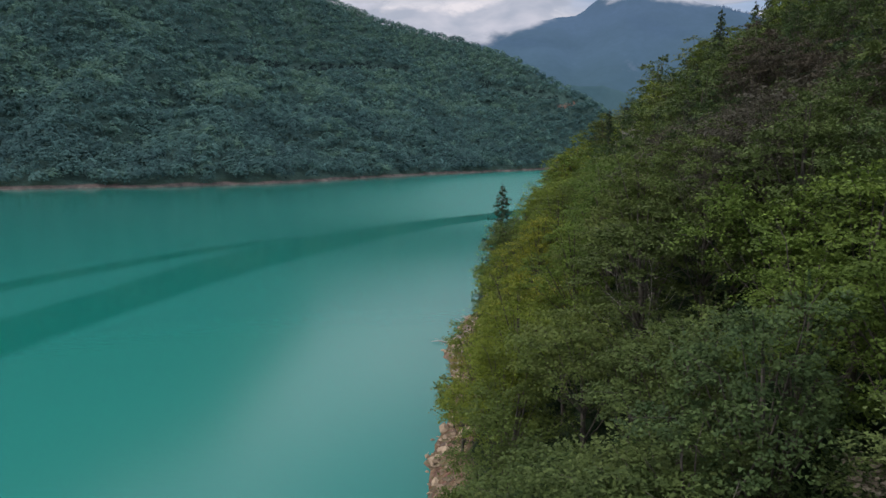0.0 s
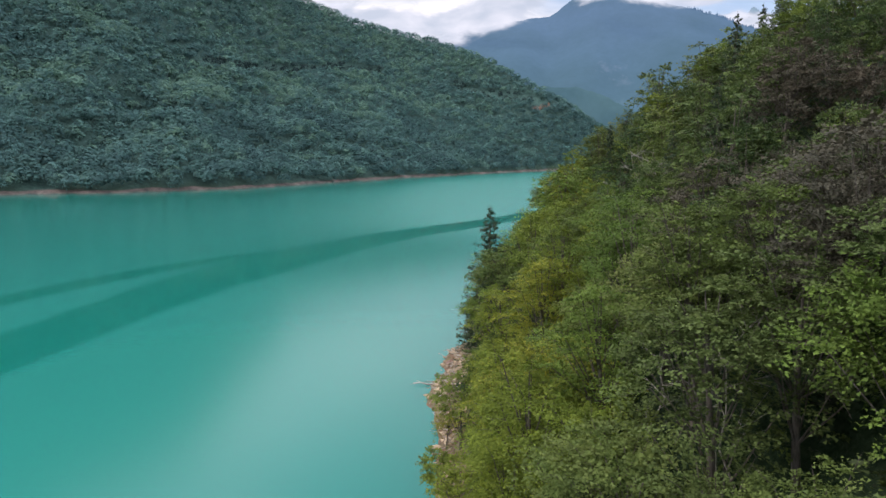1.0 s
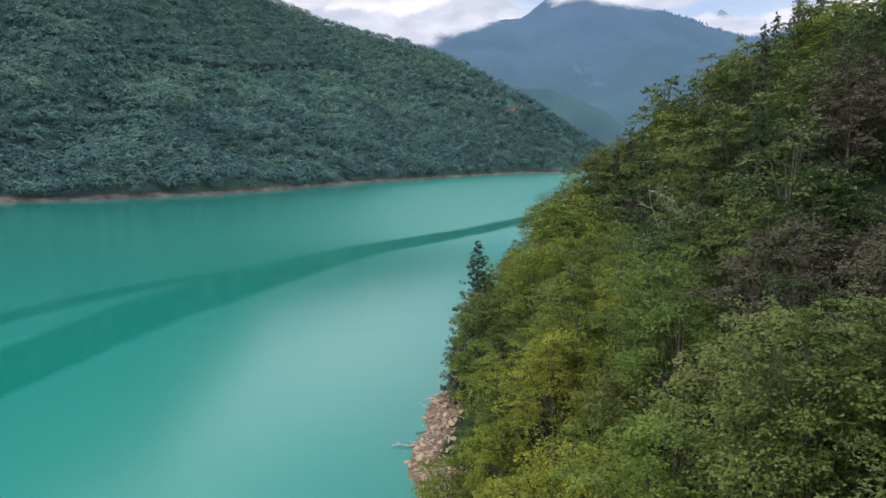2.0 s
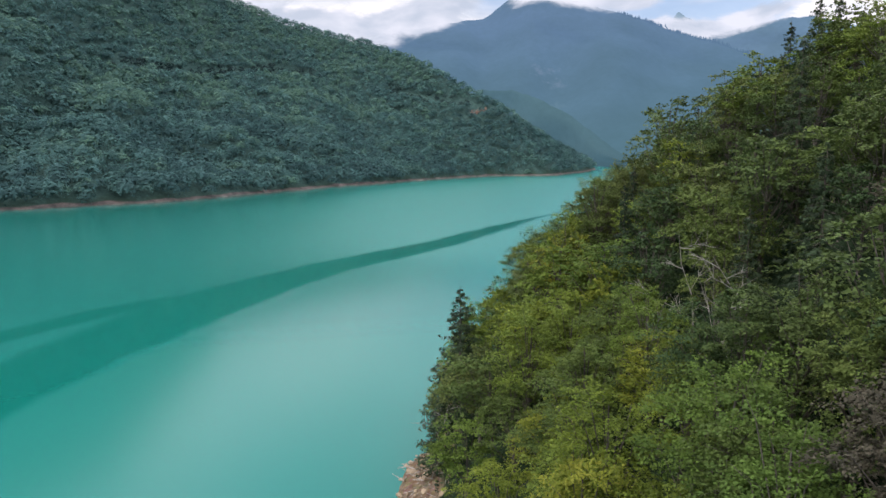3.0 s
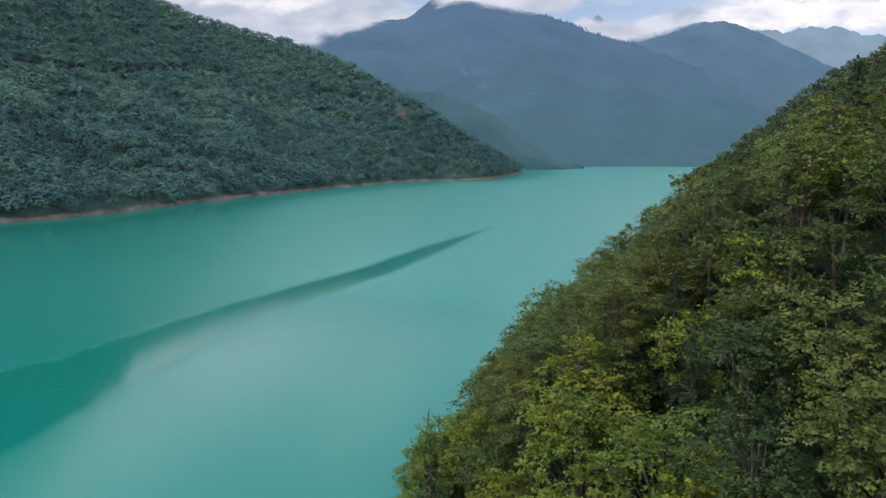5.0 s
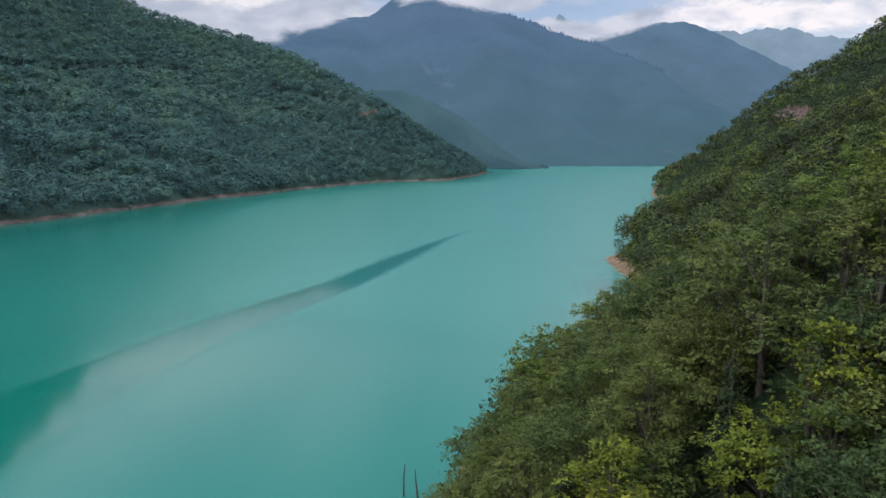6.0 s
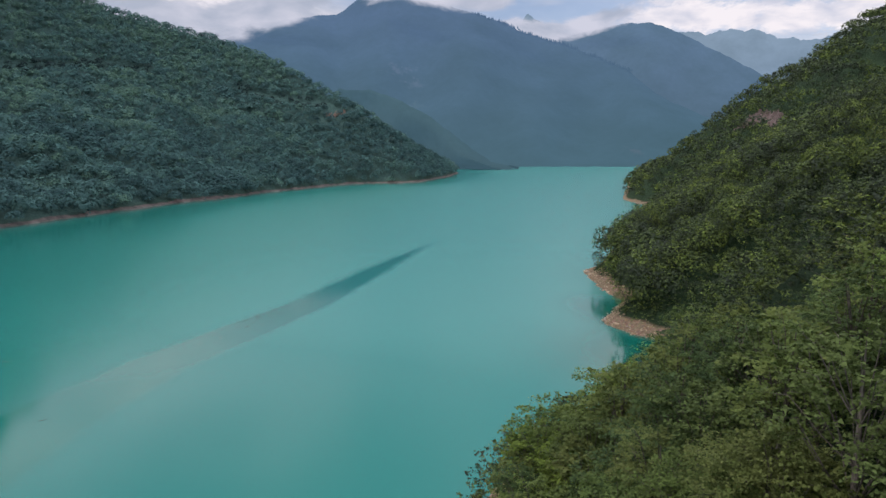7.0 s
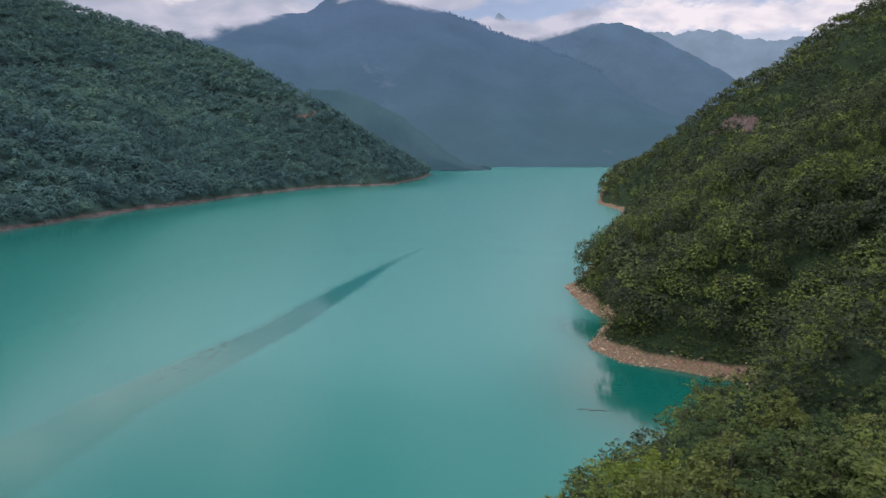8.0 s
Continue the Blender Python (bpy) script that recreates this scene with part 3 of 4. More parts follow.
def clump(rng, centre, spread, lift=0.0):
    """A small rough ball, twenty faces, with the normals of a round one (points, faces, shading normals)."""
    g = (1 + 5 ** 0.5) / 2
    co = np.array([(-1, g, 0), (1, g, 0), (-1, -g, 0), (1, -g, 0), (0, -1, g), (0, 1, g), (0, -1, -g), (0, 1, -g), (g, 0, -1), (g, 0, 1), (-g, 0, -1), (-g, 0, 1)]) / 1.9
    faces = np.array([(0, 11, 5), (0, 5, 1), (0, 1, 7), (0, 7, 10), (0, 10, 11), (1, 5, 9), (5, 11, 4), (11, 10, 2), (10, 7, 6), (7, 1, 8),
                      (3, 9, 4), (3, 4, 2), (3, 2, 6), (3, 6, 8), (3, 8, 9), (4, 9, 5), (2, 4, 11), (6, 2, 10), (8, 6, 7), (9, 8, 1)])
    normals = co + np.array([0, 0, lift]) + rng.normal(0, 0.18, (12, 3))
    return centre + co * spread * rng.uniform(0.72, 1.28, (12, 1)), faces, normals / np.linalg.norm(normals, axis=1)[:, None]


def leafy_boughs(rng, centre, spread, way, leaves, per, size, droop, flat, soft, broad):
    """The foliage of one lobe: flat sprays that reach outwards from its middle in tiers and droop at their ends."""
    boughs = max(2, int(leaves / per))
    ball = rng.normal(0, 1, (boughs, 3)) + way * 0.5
    ball[:, 2] = np.where(rng.rand(boughs) < 0.8, np.abs(ball[:, 2]), ball[:, 2])
    ball /= np.linalg.norm(ball, axis=1)[:, None]
    reach = rng.uniform(0.62, 1.42, boughs)
    b = rng.randint(0, boughs, leaves)
    s = rng.uniform(0.04, 1.0, leaves)[:, None] ** 0.6
    out, far = ball[b], reach[b][:, None]
    across = np.cross(out, np.array([0.05, 0.1, 1.0]))
    across /= np.linalg.norm(across, axis=1)[:, None] + 1e-9
    length = np.linalg.norm(out * spread, axis=1)[:, None] * far
    at = centre + out * spread * far * s
    at += across * rng.normal(0, 0.36, (leaves, 1)) * length * (1.2 - s) + np.array([0, 0, 1]) * rng.normal(0, 0.05, (leaves, 1)) * length
    at[:, 2:3] -= (droop + 0.16) * s ** 2 * length
    up = np.cross(across, out)
    up *= np.sign(up[:, 2:3] + 1e-6)
    co, faces, shade = sprigs(rng, at, up * 0.7 + out * 0.5 + np.array([0, 0, 0.3]), size, flat, soft, out * 0.7 + np.array([0, 0, 0.55]) + way * 0.6, broad)
    return co, faces, shade, np.repeat(rng.rand(boughs)[b], 3)


def broadleaf(seed, height, radius, lobes, leaves, size, low=0.36, droop=0.0, flat=0.45, soft=0.5, broad=1.9, thick=1.0, per=34):
    """Trunk with limbs, and a crown of leafy lobes with gaps. Returns (trunk, crown) as arrays."""
    rng = np.random.RandomState(seed)
    lean = rng.normal(0, 0.35, 2) * min(1.0, height / 8)
    mid = np.array([lean[0], lean[1], height * (1 + low) / 2])
    half = np.array([radius, radius, height * (1 - low) / 2])
    wood, crown = [], []
    bole = [np.array([lean[0] * v ** 2, lean[1] * v ** 2, height * 0.86 * v - 0.5 * (v == 0)]) for v in (0, 0.2, 0.4, 0.6, 0.8, 1.0)]
    wood.append(tube(bole, np.array([0.019, 0.016, 0.013, 0.010, 0.006, 0.002]) * height, 6))
    weights = rng.uniform(0.5, 1.5, lobes)
    weights /= weights.sum()
    golden = rng.uniform(0, 6.28)
    for k in range(lobes):
        v = 1 - 1.75 * (k + 0.5) / lobes            # from the top down past the middle
        turn = golden + 2.4 * k + rng.normal(0, 0.3)
        ring = math.sqrt(max(0.0, 1 - v * v))
        reach = rng.uniform(0.42, 0.88)
        way = np.array([math.cos(turn) * ring, math.sin(turn) * ring, v])
        centre = mid + way * half * reach
        spread = radius * rng.uniform(0.32, 0.56) * np.array([1.0, 1.0, 0.82]) * thick
        start = bole[min(5, max(1, int(5 * (centre[2] / height) - 0.8)))]
        bend = (start + centre) / 2 + np.array([0, 0, -0.2 * radius * 0.3])
        wood.append(tube([start, bend, centre, centre + way * spread * 0.8], np.array([0.0048, 0.0034, 0.002, 0.0006]) * height, 3))
        crown.append(leafy_boughs(rng, centre, spread, way, max(3, int(leaves * weights[k])), per, size, droop, flat, soft, broad))
    return joined(wood), joined(crown)


def spruce(seed, height, radius, tiers, per, along):
    rng = np.random.RandomState(seed)
    bole = [np.array([0, 0, height * v - 0.5 * (v == 0)]) for v in (0, 0.3, 0.6, 1.0)]
    wood, crown = [tube(bole, np.array([0.016, 0.012, 0.007, 0.001]) * height, 6)], []
    for k in range(tiers):
        for b in range(per):
            v = min(0.985, 0.12 + 0.87 * (k + rng.uniform(-0.7, 0.7)) / tiers)
            turn = 2 * math.pi * (b + rng.uniform(-0.35, 0.35)) / per + k * 0.9
            reach = radius * (1 - v) ** 0.8 * rng.choice((0.45, 0.8, 1.0, 1.25)) * rng.uniform(0.85, 1.1) + 0.15
            way = np.array([math.cos(turn), math.sin(turn), 0])
            s = np.sqrt(rng.uniform(0.02, 1, along))[:, None]
            at = np.array([0, 0, v * height]) + way * reach * s
            at[:, 2:3] += reach * (-0.50 * s + 0.30 * s ** 3)
            across = np.array([-way[1], way[0], 0])
            at += across * rng.normal(0, 0.10, (along, 1)) * reach * (1.25 - s) + np.array([0, 0, -1]) * np.abs(rng.normal(0, 0.12, (along, 1))) * reach ** 0.5
            crown.append((*sprigs(rng, at, np.tile(np.array([0, 0, 0.8]) + way * 0.7, (along, 1)), 0.17 + 0.09 * reach, 0.4, 0.5), np.full(along * 3, rng.rand())))
            if b % 2 == 0:
                wood.append(tube([(0, 0, v * height), tuple(np.array([0, 0, v * height - 0.2 * reach]) + way * reach * 0.9)], (0.03, 0.008), 3))
    return joined(wood), joined(crown)


def thing_from(name, trunk, crown, leaf_material, bark_material, tall, spread):
    """A tree kept as an Empty at its base with a trunk and a crown."""
    t = raw_mesh("trunk", *trunk, bark_material, None, True)
    c = raw_mesh("crown", crown[0], crown[1], leaf_material, (("bough", crown[3]),), False, crown[2])
    return name, t, c


def plant(kind, m, label, group="", leaf=None, category="tree"):
    name, trunk, crown = kind
    root = new(name)
    root.empty_display_size = 0.5
    for part_name, me in (("trunk", trunk), ("crown", crown)):
        ob = new(part_name, me)
        ob.parent = root
        if leaf and part_name == "crown":
            ob.material_slots[0].link = "OBJECT"
            ob.material_slots[0].material = leaf
    root.matrix_world = m
    return tagged(root, label, category, group)


def stood(x, y, z, rng, size, wide=1.0, lean=0.05):
    """A tree's pose: a little leaning out over the lake, turned by chance."""
    return (Matrix.Translation((x, y, z - 0.3)) @ Euler((rng.normal(0, lean), rng.normal(0, lean) - 0.05, rng.uniform(0, 6.28))).to_matrix().to_4x4()
            @ Matrix.Diagonal((size * wide * rng.uniform(0.92, 1.12), size * wide * rng.uniform(0.92, 1.12), size, 1)))


def scattered(rng, x0, x1, y0, y1, spacing):
    """Jittered places in a rectangle."""
    gx, gy = np.meshgrid(np.arange(x0, x1, spacing), np.arange(y0, y1, spacing))
    gx = gx + (np.arange(gx.shape[0]) % 2)[:, None] * spacing * 0.5
    return gx.ravel() + rng.uniform(-0.42, 0.42, gx.size) * spacing, gy.ravel() + rng.uniform(-0.42, 0.42, gx.size) * spacing


def woodland(name, models, x, y, z, tall, rng, mat, label, tone=None):
    """One mesh of many trees: models are unit crowns (points, faces), copied with a turn and a size each."""
    co, faces, tones, boughs, shade, n = [], [], [], [], [], 0
    pick = rng.randint(0, len(models), len(x))
    turn = rng.uniform(0, 6.28, len(x))
    wide = tall * rng.uniform(0.85, 1.2, len(x))
    tone = rng.rand(len(x)) if tone is None else tone
    for k, (mc, mf, mn, mb) in enumerate(models):
        at = np.nonzero(pick == k)[0]
        if not len(at):
            continue
        c, s = np.cos(turn[at])[:, None], np.sin(turn[at])[:, None]
        px = (mc[None, :, 0] * c - mc[None, :, 1] * s) * wide[at][:, None] + x[at][:, None]
        py = (mc[None, :, 0] * s + mc[None, :, 1] * c) * wide[at][:, None] + y[at][:, None]
        pz = mc[None, :, 2] * tall[at][:, None] + z[at][:, None]
        co.append(np.stack([px, py, pz], 2).reshape(-1, 3))
        faces.append((mf[None] + (np.arange(len(at)) * len(mc))[:, None, None]).reshape(-1, 3) + n)
        tones.append(np.repeat(tone[at], len(mc)))
        boughs.append(np.tile(mb, len(at)))
        shade.append(np.stack([mn[None, :, 0] * c - mn[None, :, 1] * s, mn[None, :, 0] * s + mn[None, :, 1] * c, np.broadcast_to(mn[None, :, 2], px.shape)], 2).reshape(-1, 3))
        n += len(at) * len(mc)
    ob = new(name, raw_mesh(name, np.concatenate(co), np.concatenate(faces), mat, (("tone", np.concatenate(tones)), ("bough", np.concatenate(boughs))), False, np.concatenate(shade)))
    return tagged(ob, label, "forest", kind="stuff")


CLEARED = [(386, 484, 9), (388, 498, 9), (391, 513, 9), (396, 528, 8), (192, 1126, 10), (187, 1114, 9)]     # bare rock shows here


def grown(x, y):
    ok = np.ones(x.shape, bool)
    for cx, cy, r in CLEARED:
        ok &= np.hypot(x - cx, y - cy) > r
    return ok


# models: near trees, drawn leaf by leaf; FINE for those that the lake side shows, NEAR for those behind them
SHAPES = ((1, 11.0, 3.5, 19, 0.28, 0.1), (2, 12.5, 3.2, 21, 0.25, 0.15), (3, 10.0, 3.9, 18, 0.30, 0.05), (4, 13.0, 3.6, 23, 0.22, 0.2), (5, 9.0, 3.0, 16, 0.20, 0.1), (6, 11.5, 3.8, 22, 0.30, 0.1))
FINE = [thing_from("broadleaf_tree", *broadleaf(s, h, r, n + 3, 5200, 0.235, low, dr, per=24), LEAVES["olive"], bark_brown, h, r) for s, h, r, n, low, dr in SHAPES]
CLOSE = [thing_from("broadleaf_tree", *broadleaf(s, h, r, n + 4, 11500, 0.158, low, dr, per=40), LEAVES["olive"], bark_brown, h, r) for s, h, r, n, low, dr in SHAPES[:4]]
NEAR = [thing_from("broadleaf_tree", *broadleaf(s, h, r, n + 2, 3700, 0.262, low, dr, per=22), LEAVES["olive"], bark_brown, h, r) for s, h, r, n, low, dr in SHAPES[:4]]
SPRUCE = [thing_from("spruce_tree", *spruce(21, 15.0, 3.6, 30, 7, 32), needle_near, bark_brown, 15, 2.7),
          thing_from("spruce_tree", *spruce(22, 12.0, 3.1, 25, 7, 30), needle_near, bark_brown, 12, 2.4)]


def unit_crown(seed, lobes, leaves, size, low, radius, flat=0.45, soft=0.65):
    return broadleaf(seed, 1.0, radius, lobes, leaves, size, low, 0.1, flat, soft, 2.0, 1.05, 14)[1]


def far_crown(seed, masses, leaves, size, low, radius, soft=0.8, loose=0.16):
    """A far crown of unit height: a lumpy dome of loose sprays that gather into a few leafy masses."""
    rng = np.random.RandomState(seed)
    way = rng.normal(0, 1, (leaves, 3))
    way[:, 2] = np.where(rng.rand(leaves) < 0.85, np.abs(way[:, 2]), way[:, 2] * 0.5)
    way /= np.linalg.norm(way, axis=1)[:, None]
    heart = rng.normal(0, 1, (masses, 3))
    heart[:, 2] = np.abs(heart[:, 2])
    heart /= np.linalg.norm(heart, axis=1)[:, None]
    near = way @ heart.T
    mass = near.argmax(1)
    bulge = 1.0 - 1.2 * loose + 2.0 * loose * np.clip((near.max(1) - 0.6) / 0.4, 0, 1) * rng.uniform(0.6, 1.2, masses)[mass]
    mid, half = np.array([0, 0, (1 + low) / 2]), np.array([radius, radius, (1 - low) / 2])
    at = mid + way * half * (bulge * rng.uniform(1.05 - 1.5 * loose, 1.05, leaves))[:, None]
    round_of = way + (way - heart[mass]) * 0.9 + np.array([0, 0, 0.25 if loose > 0.1 else 0.6])
    co, faces, shade = sprigs(rng, at, way * 0.8 + np.array([0, 0, 0.35]), size, 2.5 * loose, soft, round_of, 2.1)
    return co, faces, shade, np.repeat(rng.rand(masses)[mass], 3)


def view_cut(x, y):
    """Trees cut low on the saddle before the headland, to fit the camera's view past them."""
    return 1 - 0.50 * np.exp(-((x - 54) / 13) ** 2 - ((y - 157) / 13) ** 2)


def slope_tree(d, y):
    """How tall the trees stand on the slope, fitted to its outline in the camera's view: tallest above the shore, lower
    towards the saddle and up the slope.
    """
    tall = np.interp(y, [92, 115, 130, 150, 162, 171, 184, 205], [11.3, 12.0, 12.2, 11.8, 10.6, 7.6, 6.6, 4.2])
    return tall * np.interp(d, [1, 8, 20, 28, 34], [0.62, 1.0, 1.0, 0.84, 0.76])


DENSE = [unit_crown(80 + k, 30, 860, 0.037, 0.22, 0.35, 0.5) for k in range(4)]
MID = [far_crown(40 + k, 16, 540, 0.060, 0.05, 0.42) for k in range(6)]
LOOSE = [far_crown(45 + k, 8, 92, 0.138, 0.05, 0.48) for k in range(6)]
BUSH = [unit_crown(50 + k, 8, 105, 0.13, 0.0, 0.62, 0.5) for k in range(4)]
NEAR_BUSH = [unit_crown(55 + k, 12, 320, 0.078, 0.0, 0.62, 0.5) for k in range(4)]
FAR = [far_crown(60 + k, 5, 66, 0.225, 0.0, 0.56, 0.98, 0.07) for k in range(8)]
FAR_SHORE = [far_crown(70 + k, 8, 112, 0.17, 0.0, 0.52, 0.97, 0.07) for k in range(8)]

# spruces among them: place, height, width
SPRUCES = [(9.0, 107.0, 18.6, 1.1), (7.6, 111.5, 9.5, 1.1), (6.6, 108.2, 7.0, 1.2), (35.0, 92.0, 15.0, 0.9), (50.0, 117.0, 12.0, 0.95), (51.0, 113.4, 12.2, 1.15), (55.0, 115.6, 11.6, 1.0),
           (23.0, 99.0, 15.0, 0.7), (27.8, 108.7, 11.0, 0.8), (24.0, 80.0, 11.0, 0.85), (27.0, 77.0, 11.5, 0.85), (12.8, 106.0, 9.5, 0.9), (20.1, 114.3, 12.0, 0.9), (447, 580, 17.0, 0.9), (551, 616, 15.0, 0.8)]
# trees whose colour stands out: place, and how sunny
ACCENTS = [(28.0, 105.0, 1.15), (26.0, 100.0, 0.95), (23.0, 97.0, 0.8), (15.0, 31.0, 0.8), (14.6, 25.6, 0.8), (14.0, 71.0, 1.4), (13.0, 86.0, 1.2), (18.0, 76.5, 1.1), (9.0, 66.5, 1.3), (17.5, 61.0, 0.7), (31.5, 64.7, -0.5),
           (26.2, 95.0, -0.05), (14.3, 44.6, 0.2), (27.4, 100.0, -0.4), (22.5, 72.9, -0.3), (30.0, 58.0, -0.5)]

BROWNED = [(31.3, 72.3), (27.0, 62.0), (33.0, 66.0), (19.0, 40.0)]

rng = np.random.RandomState(7)
# slope by the camera
x, y = scattered(rng, -6, 110, 15, 225, 4.3)
d = right_inland(x, y)
bare = np.where((y > 150) & (x < 60), 0.3, 0.0) + np.where((y > 176) & (x < 125), 2.0, 0.0) + np.where((y > 80) & (y < 114), 4.5, np.where(y > 168, 4.0, np.where(y > 150, 2.4, 1.0)))     # the bare stony shore; past y 150 also set to fit the camera's view
keep = (d > bare) & (d < 60)
x, y, d = x[keep], y[keep], d[keep]
z = ground_height(x, y)
order = np.argsort(np.hypot(np.maximum(d - 14, 0) * 1.3, np.where(y < 85, 0.42, 0.75) * (y - 85)))
for n, k in enumerate(order[:325]):
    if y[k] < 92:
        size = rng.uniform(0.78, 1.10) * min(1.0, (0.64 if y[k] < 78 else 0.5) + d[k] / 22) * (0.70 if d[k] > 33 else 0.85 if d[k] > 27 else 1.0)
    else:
        size = rng.uniform(0.88, 1.10) * slope_tree(d[k], y[k]) / 11.0 * view_cut(x[k], y[k])
    if any(math.hypot(x[k] - a, y[k] - b) < 2.4 for a, b, *_ in SPRUCES):
        continue
    # the tint mixes tree colour with the slope's light and shade, put into it
    sunny = 0.45 + 0.45 * math.sin(y[k] * 0.11 + d[k] * 0.2) - d[k] / (70 if 78 < y[k] < 125 else 30) + (-0.1 if y[k] < 45 else 0.6 if 52 < y[k] < 80 and d[k] < 21 else 0.75 - 0.045 * min(14, max(0, d[k] - 10)) if y[k] < 112 else 0.15 if y[k] < 138 else 0.12)
    pick = sunny + rng.normal(0, 0.4) + (0.25 if 40 < y[k] < 80 and d[k] < 15 else -0.2 if y[k] < 56 else 0.0)
    if y[k] < 47 and d[k] > 10.5 or y[k] < 62 and d[k] > 19:
        pick = min(pick, rng.uniform(-1.1, -0.05))
    elif 62 <= y[k] < 80 and d[k] > 23.5 or 80 <= y[k] < 96 and 21 < d[k] < 29:
        pick = min(pick, rng.uniform(-0.8, 0.2))
    elif y[k] > 118 and d[k] > 24:
        pick = min(pick, rng.uniform(-0.5, 0.3))
    elif 95 < y[k] < 120 and d[k] < 11:
        pick = min(pick, rng.uniform(-0.6, 0.3))
    for a, b, tone in ACCENTS:
        if math.hypot(x[k] - a, y[k] - b) < 3.4:
            pick = tone
    for a, b in BROWNED:
        if math.hypot(x[k] - a, y[k] - b) < 3.0:
            pick = -2.0
    tint = "yellow-green" if pick > 1.0 else "fresh green" if pick > 0.35 else "olive" if pick > -0.15 else "dark green" if pick > -1.5 and rng.rand() < (0.75 if y[k] < 62 and d[k] > 13 else 0.96) else "brownish"
    models = FINE if d[k] < (40 if y[k] < 60 else 27) and y[k] < 128 or d[k] < 36 and 128 <= y[k] < 168 else NEAR
    if y[k] < 92 and models is FINE and 5 < d[k] < (26 if y[k] < 44 else 23) or 112 < y[k] < 132 and 12 < d[k] < 24:
        models = CLOSE
    what = ("low bushy young tree with {} leaves by the water" if size < 0.6 else "broadleaf tree with a ragged {} crown on the slope").format(tint)
    plant(models[rng.randint(len(models))], stood(x[k], y[k], z[k], rng, size), what, "trees on the near slope", LEAVES[tint])
rest = order[325:]
for name, models, some in (("slope_woodland", DENSE, rest),):
    woodland(name, models, x[some], y[some], z[some] - 0.3, rng.uniform(0.8, 1.08, len(some)) * slope_tree(d[some], y[some]) * view_cut(x[some], y[some]),
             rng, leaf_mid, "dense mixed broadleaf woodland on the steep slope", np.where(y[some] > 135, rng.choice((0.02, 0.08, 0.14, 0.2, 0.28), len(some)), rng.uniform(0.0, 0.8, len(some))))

# undergrowth between the trunks, its tones darkened as the gaps' shade
bx, by = scattered(rng, -6, 125, 25, 215, 3.4)
bd = right_inland(bx, by)
keep = (bd > np.where((by > 80) & (by < 114), 4.2, 1.8)) & (bd < 48)
bx, by = bx[keep], by[keep]
for name, models, some in (("undergrowth", NEAR_BUSH, by < 78), ("undergrowth", BUSH, by >= 78)):
    woodland(name, models, bx[some], by[some], ground_height(bx[some], by[some]) - 0.4, rng.uniform(2.0, 4.0, some.sum()) * np.clip(0.4 + right_inland(bx[some], by[some]) / 12, 0, 1), rng, leaf_mid,
             "low leafy undergrowth between the trees, toned dark as shade", rng.uniform(0.0, 0.22, some.sum()))

# the wood behind the slope's edge, and back along the shore
ox, oy = scattered(rng, -6, 190, -130, 225, 7.5)
od = right_inland(ox, oy)
keep = (od > 4) & (od < 140) & ((od > 60) | (oy < 12))
ox, oy = ox[keep], oy[keep]
od = right_inland(ox, oy)
for name, models, some in (("ridge_woodland", DENSE, (od < 74) & (oy > 25)), ("hilltop_woodland", LOOSE, (od >= 74) | (oy <= 25))):
    woodland(name, models, ox[some], oy[some], ground_height(ox[some], oy[some]) - 0.3, rng.uniform(6.5, 8.5, some.sum()), rng, leaf_mid,
             "mixed green woodland along the top of the slope" if models is DENSE else "mixed green woodland on the upper slope", rng.uniform(0.05, 0.8, some.sum()))

# bushes behind the stony shore of the headland
bx, by = scattered(rng, 100, 170, 205, 350, 1.9)
bd = right_inland(bx, by)
keep = (bd > 3.4 + 0.8 * wobble(bx, by, 9, 61)) & (bd < 10)
woodland("shore_bushes", BUSH, bx[keep], by[keep], ground_height(bx[keep], by[keep]) - 0.3, rng.uniform(1.4, 3.4, keep.sum()), rng, leaf_mid, "low green bushes behind the stony shore", rng.uniform(0.0, 0.45, keep.sum()))

bx, by = scattered(rng, 60, 200, 185, 330, 4.4)
bd = right_inland(bx, by)
keep = (bd > 8) & (bd < 62)
woodland("headland_undergrowth", BUSH, bx[keep], by[keep], ground_height(bx[keep], by[keep]) - 0.3, rng.uniform(3.0, 5.0, keep.sum()), rng, leaf_mid, "dark leafy undergrowth between the headland trees", rng.uniform(0.0, 0.2, keep.sum()))

# bushes round the bare rock on the hillside
bx, by = scattered(rng, 368, 418, 462, 548, 2.6)
keep = ~grown(bx, by) & (line_distance(bx, by, [(383, 476), (399, 536)])[0] > 4.5)
woodland("outcrop_bushes", BUSH, bx[keep], by[keep], ground_height(bx[keep], by[keep]) - 0.3, rng.uniform(2.4, 4.4, keep.sum()), rng, leaf_mid, "low green bushes round the bare rock", rng.uniform(0.0, 0.3, keep.sum()))

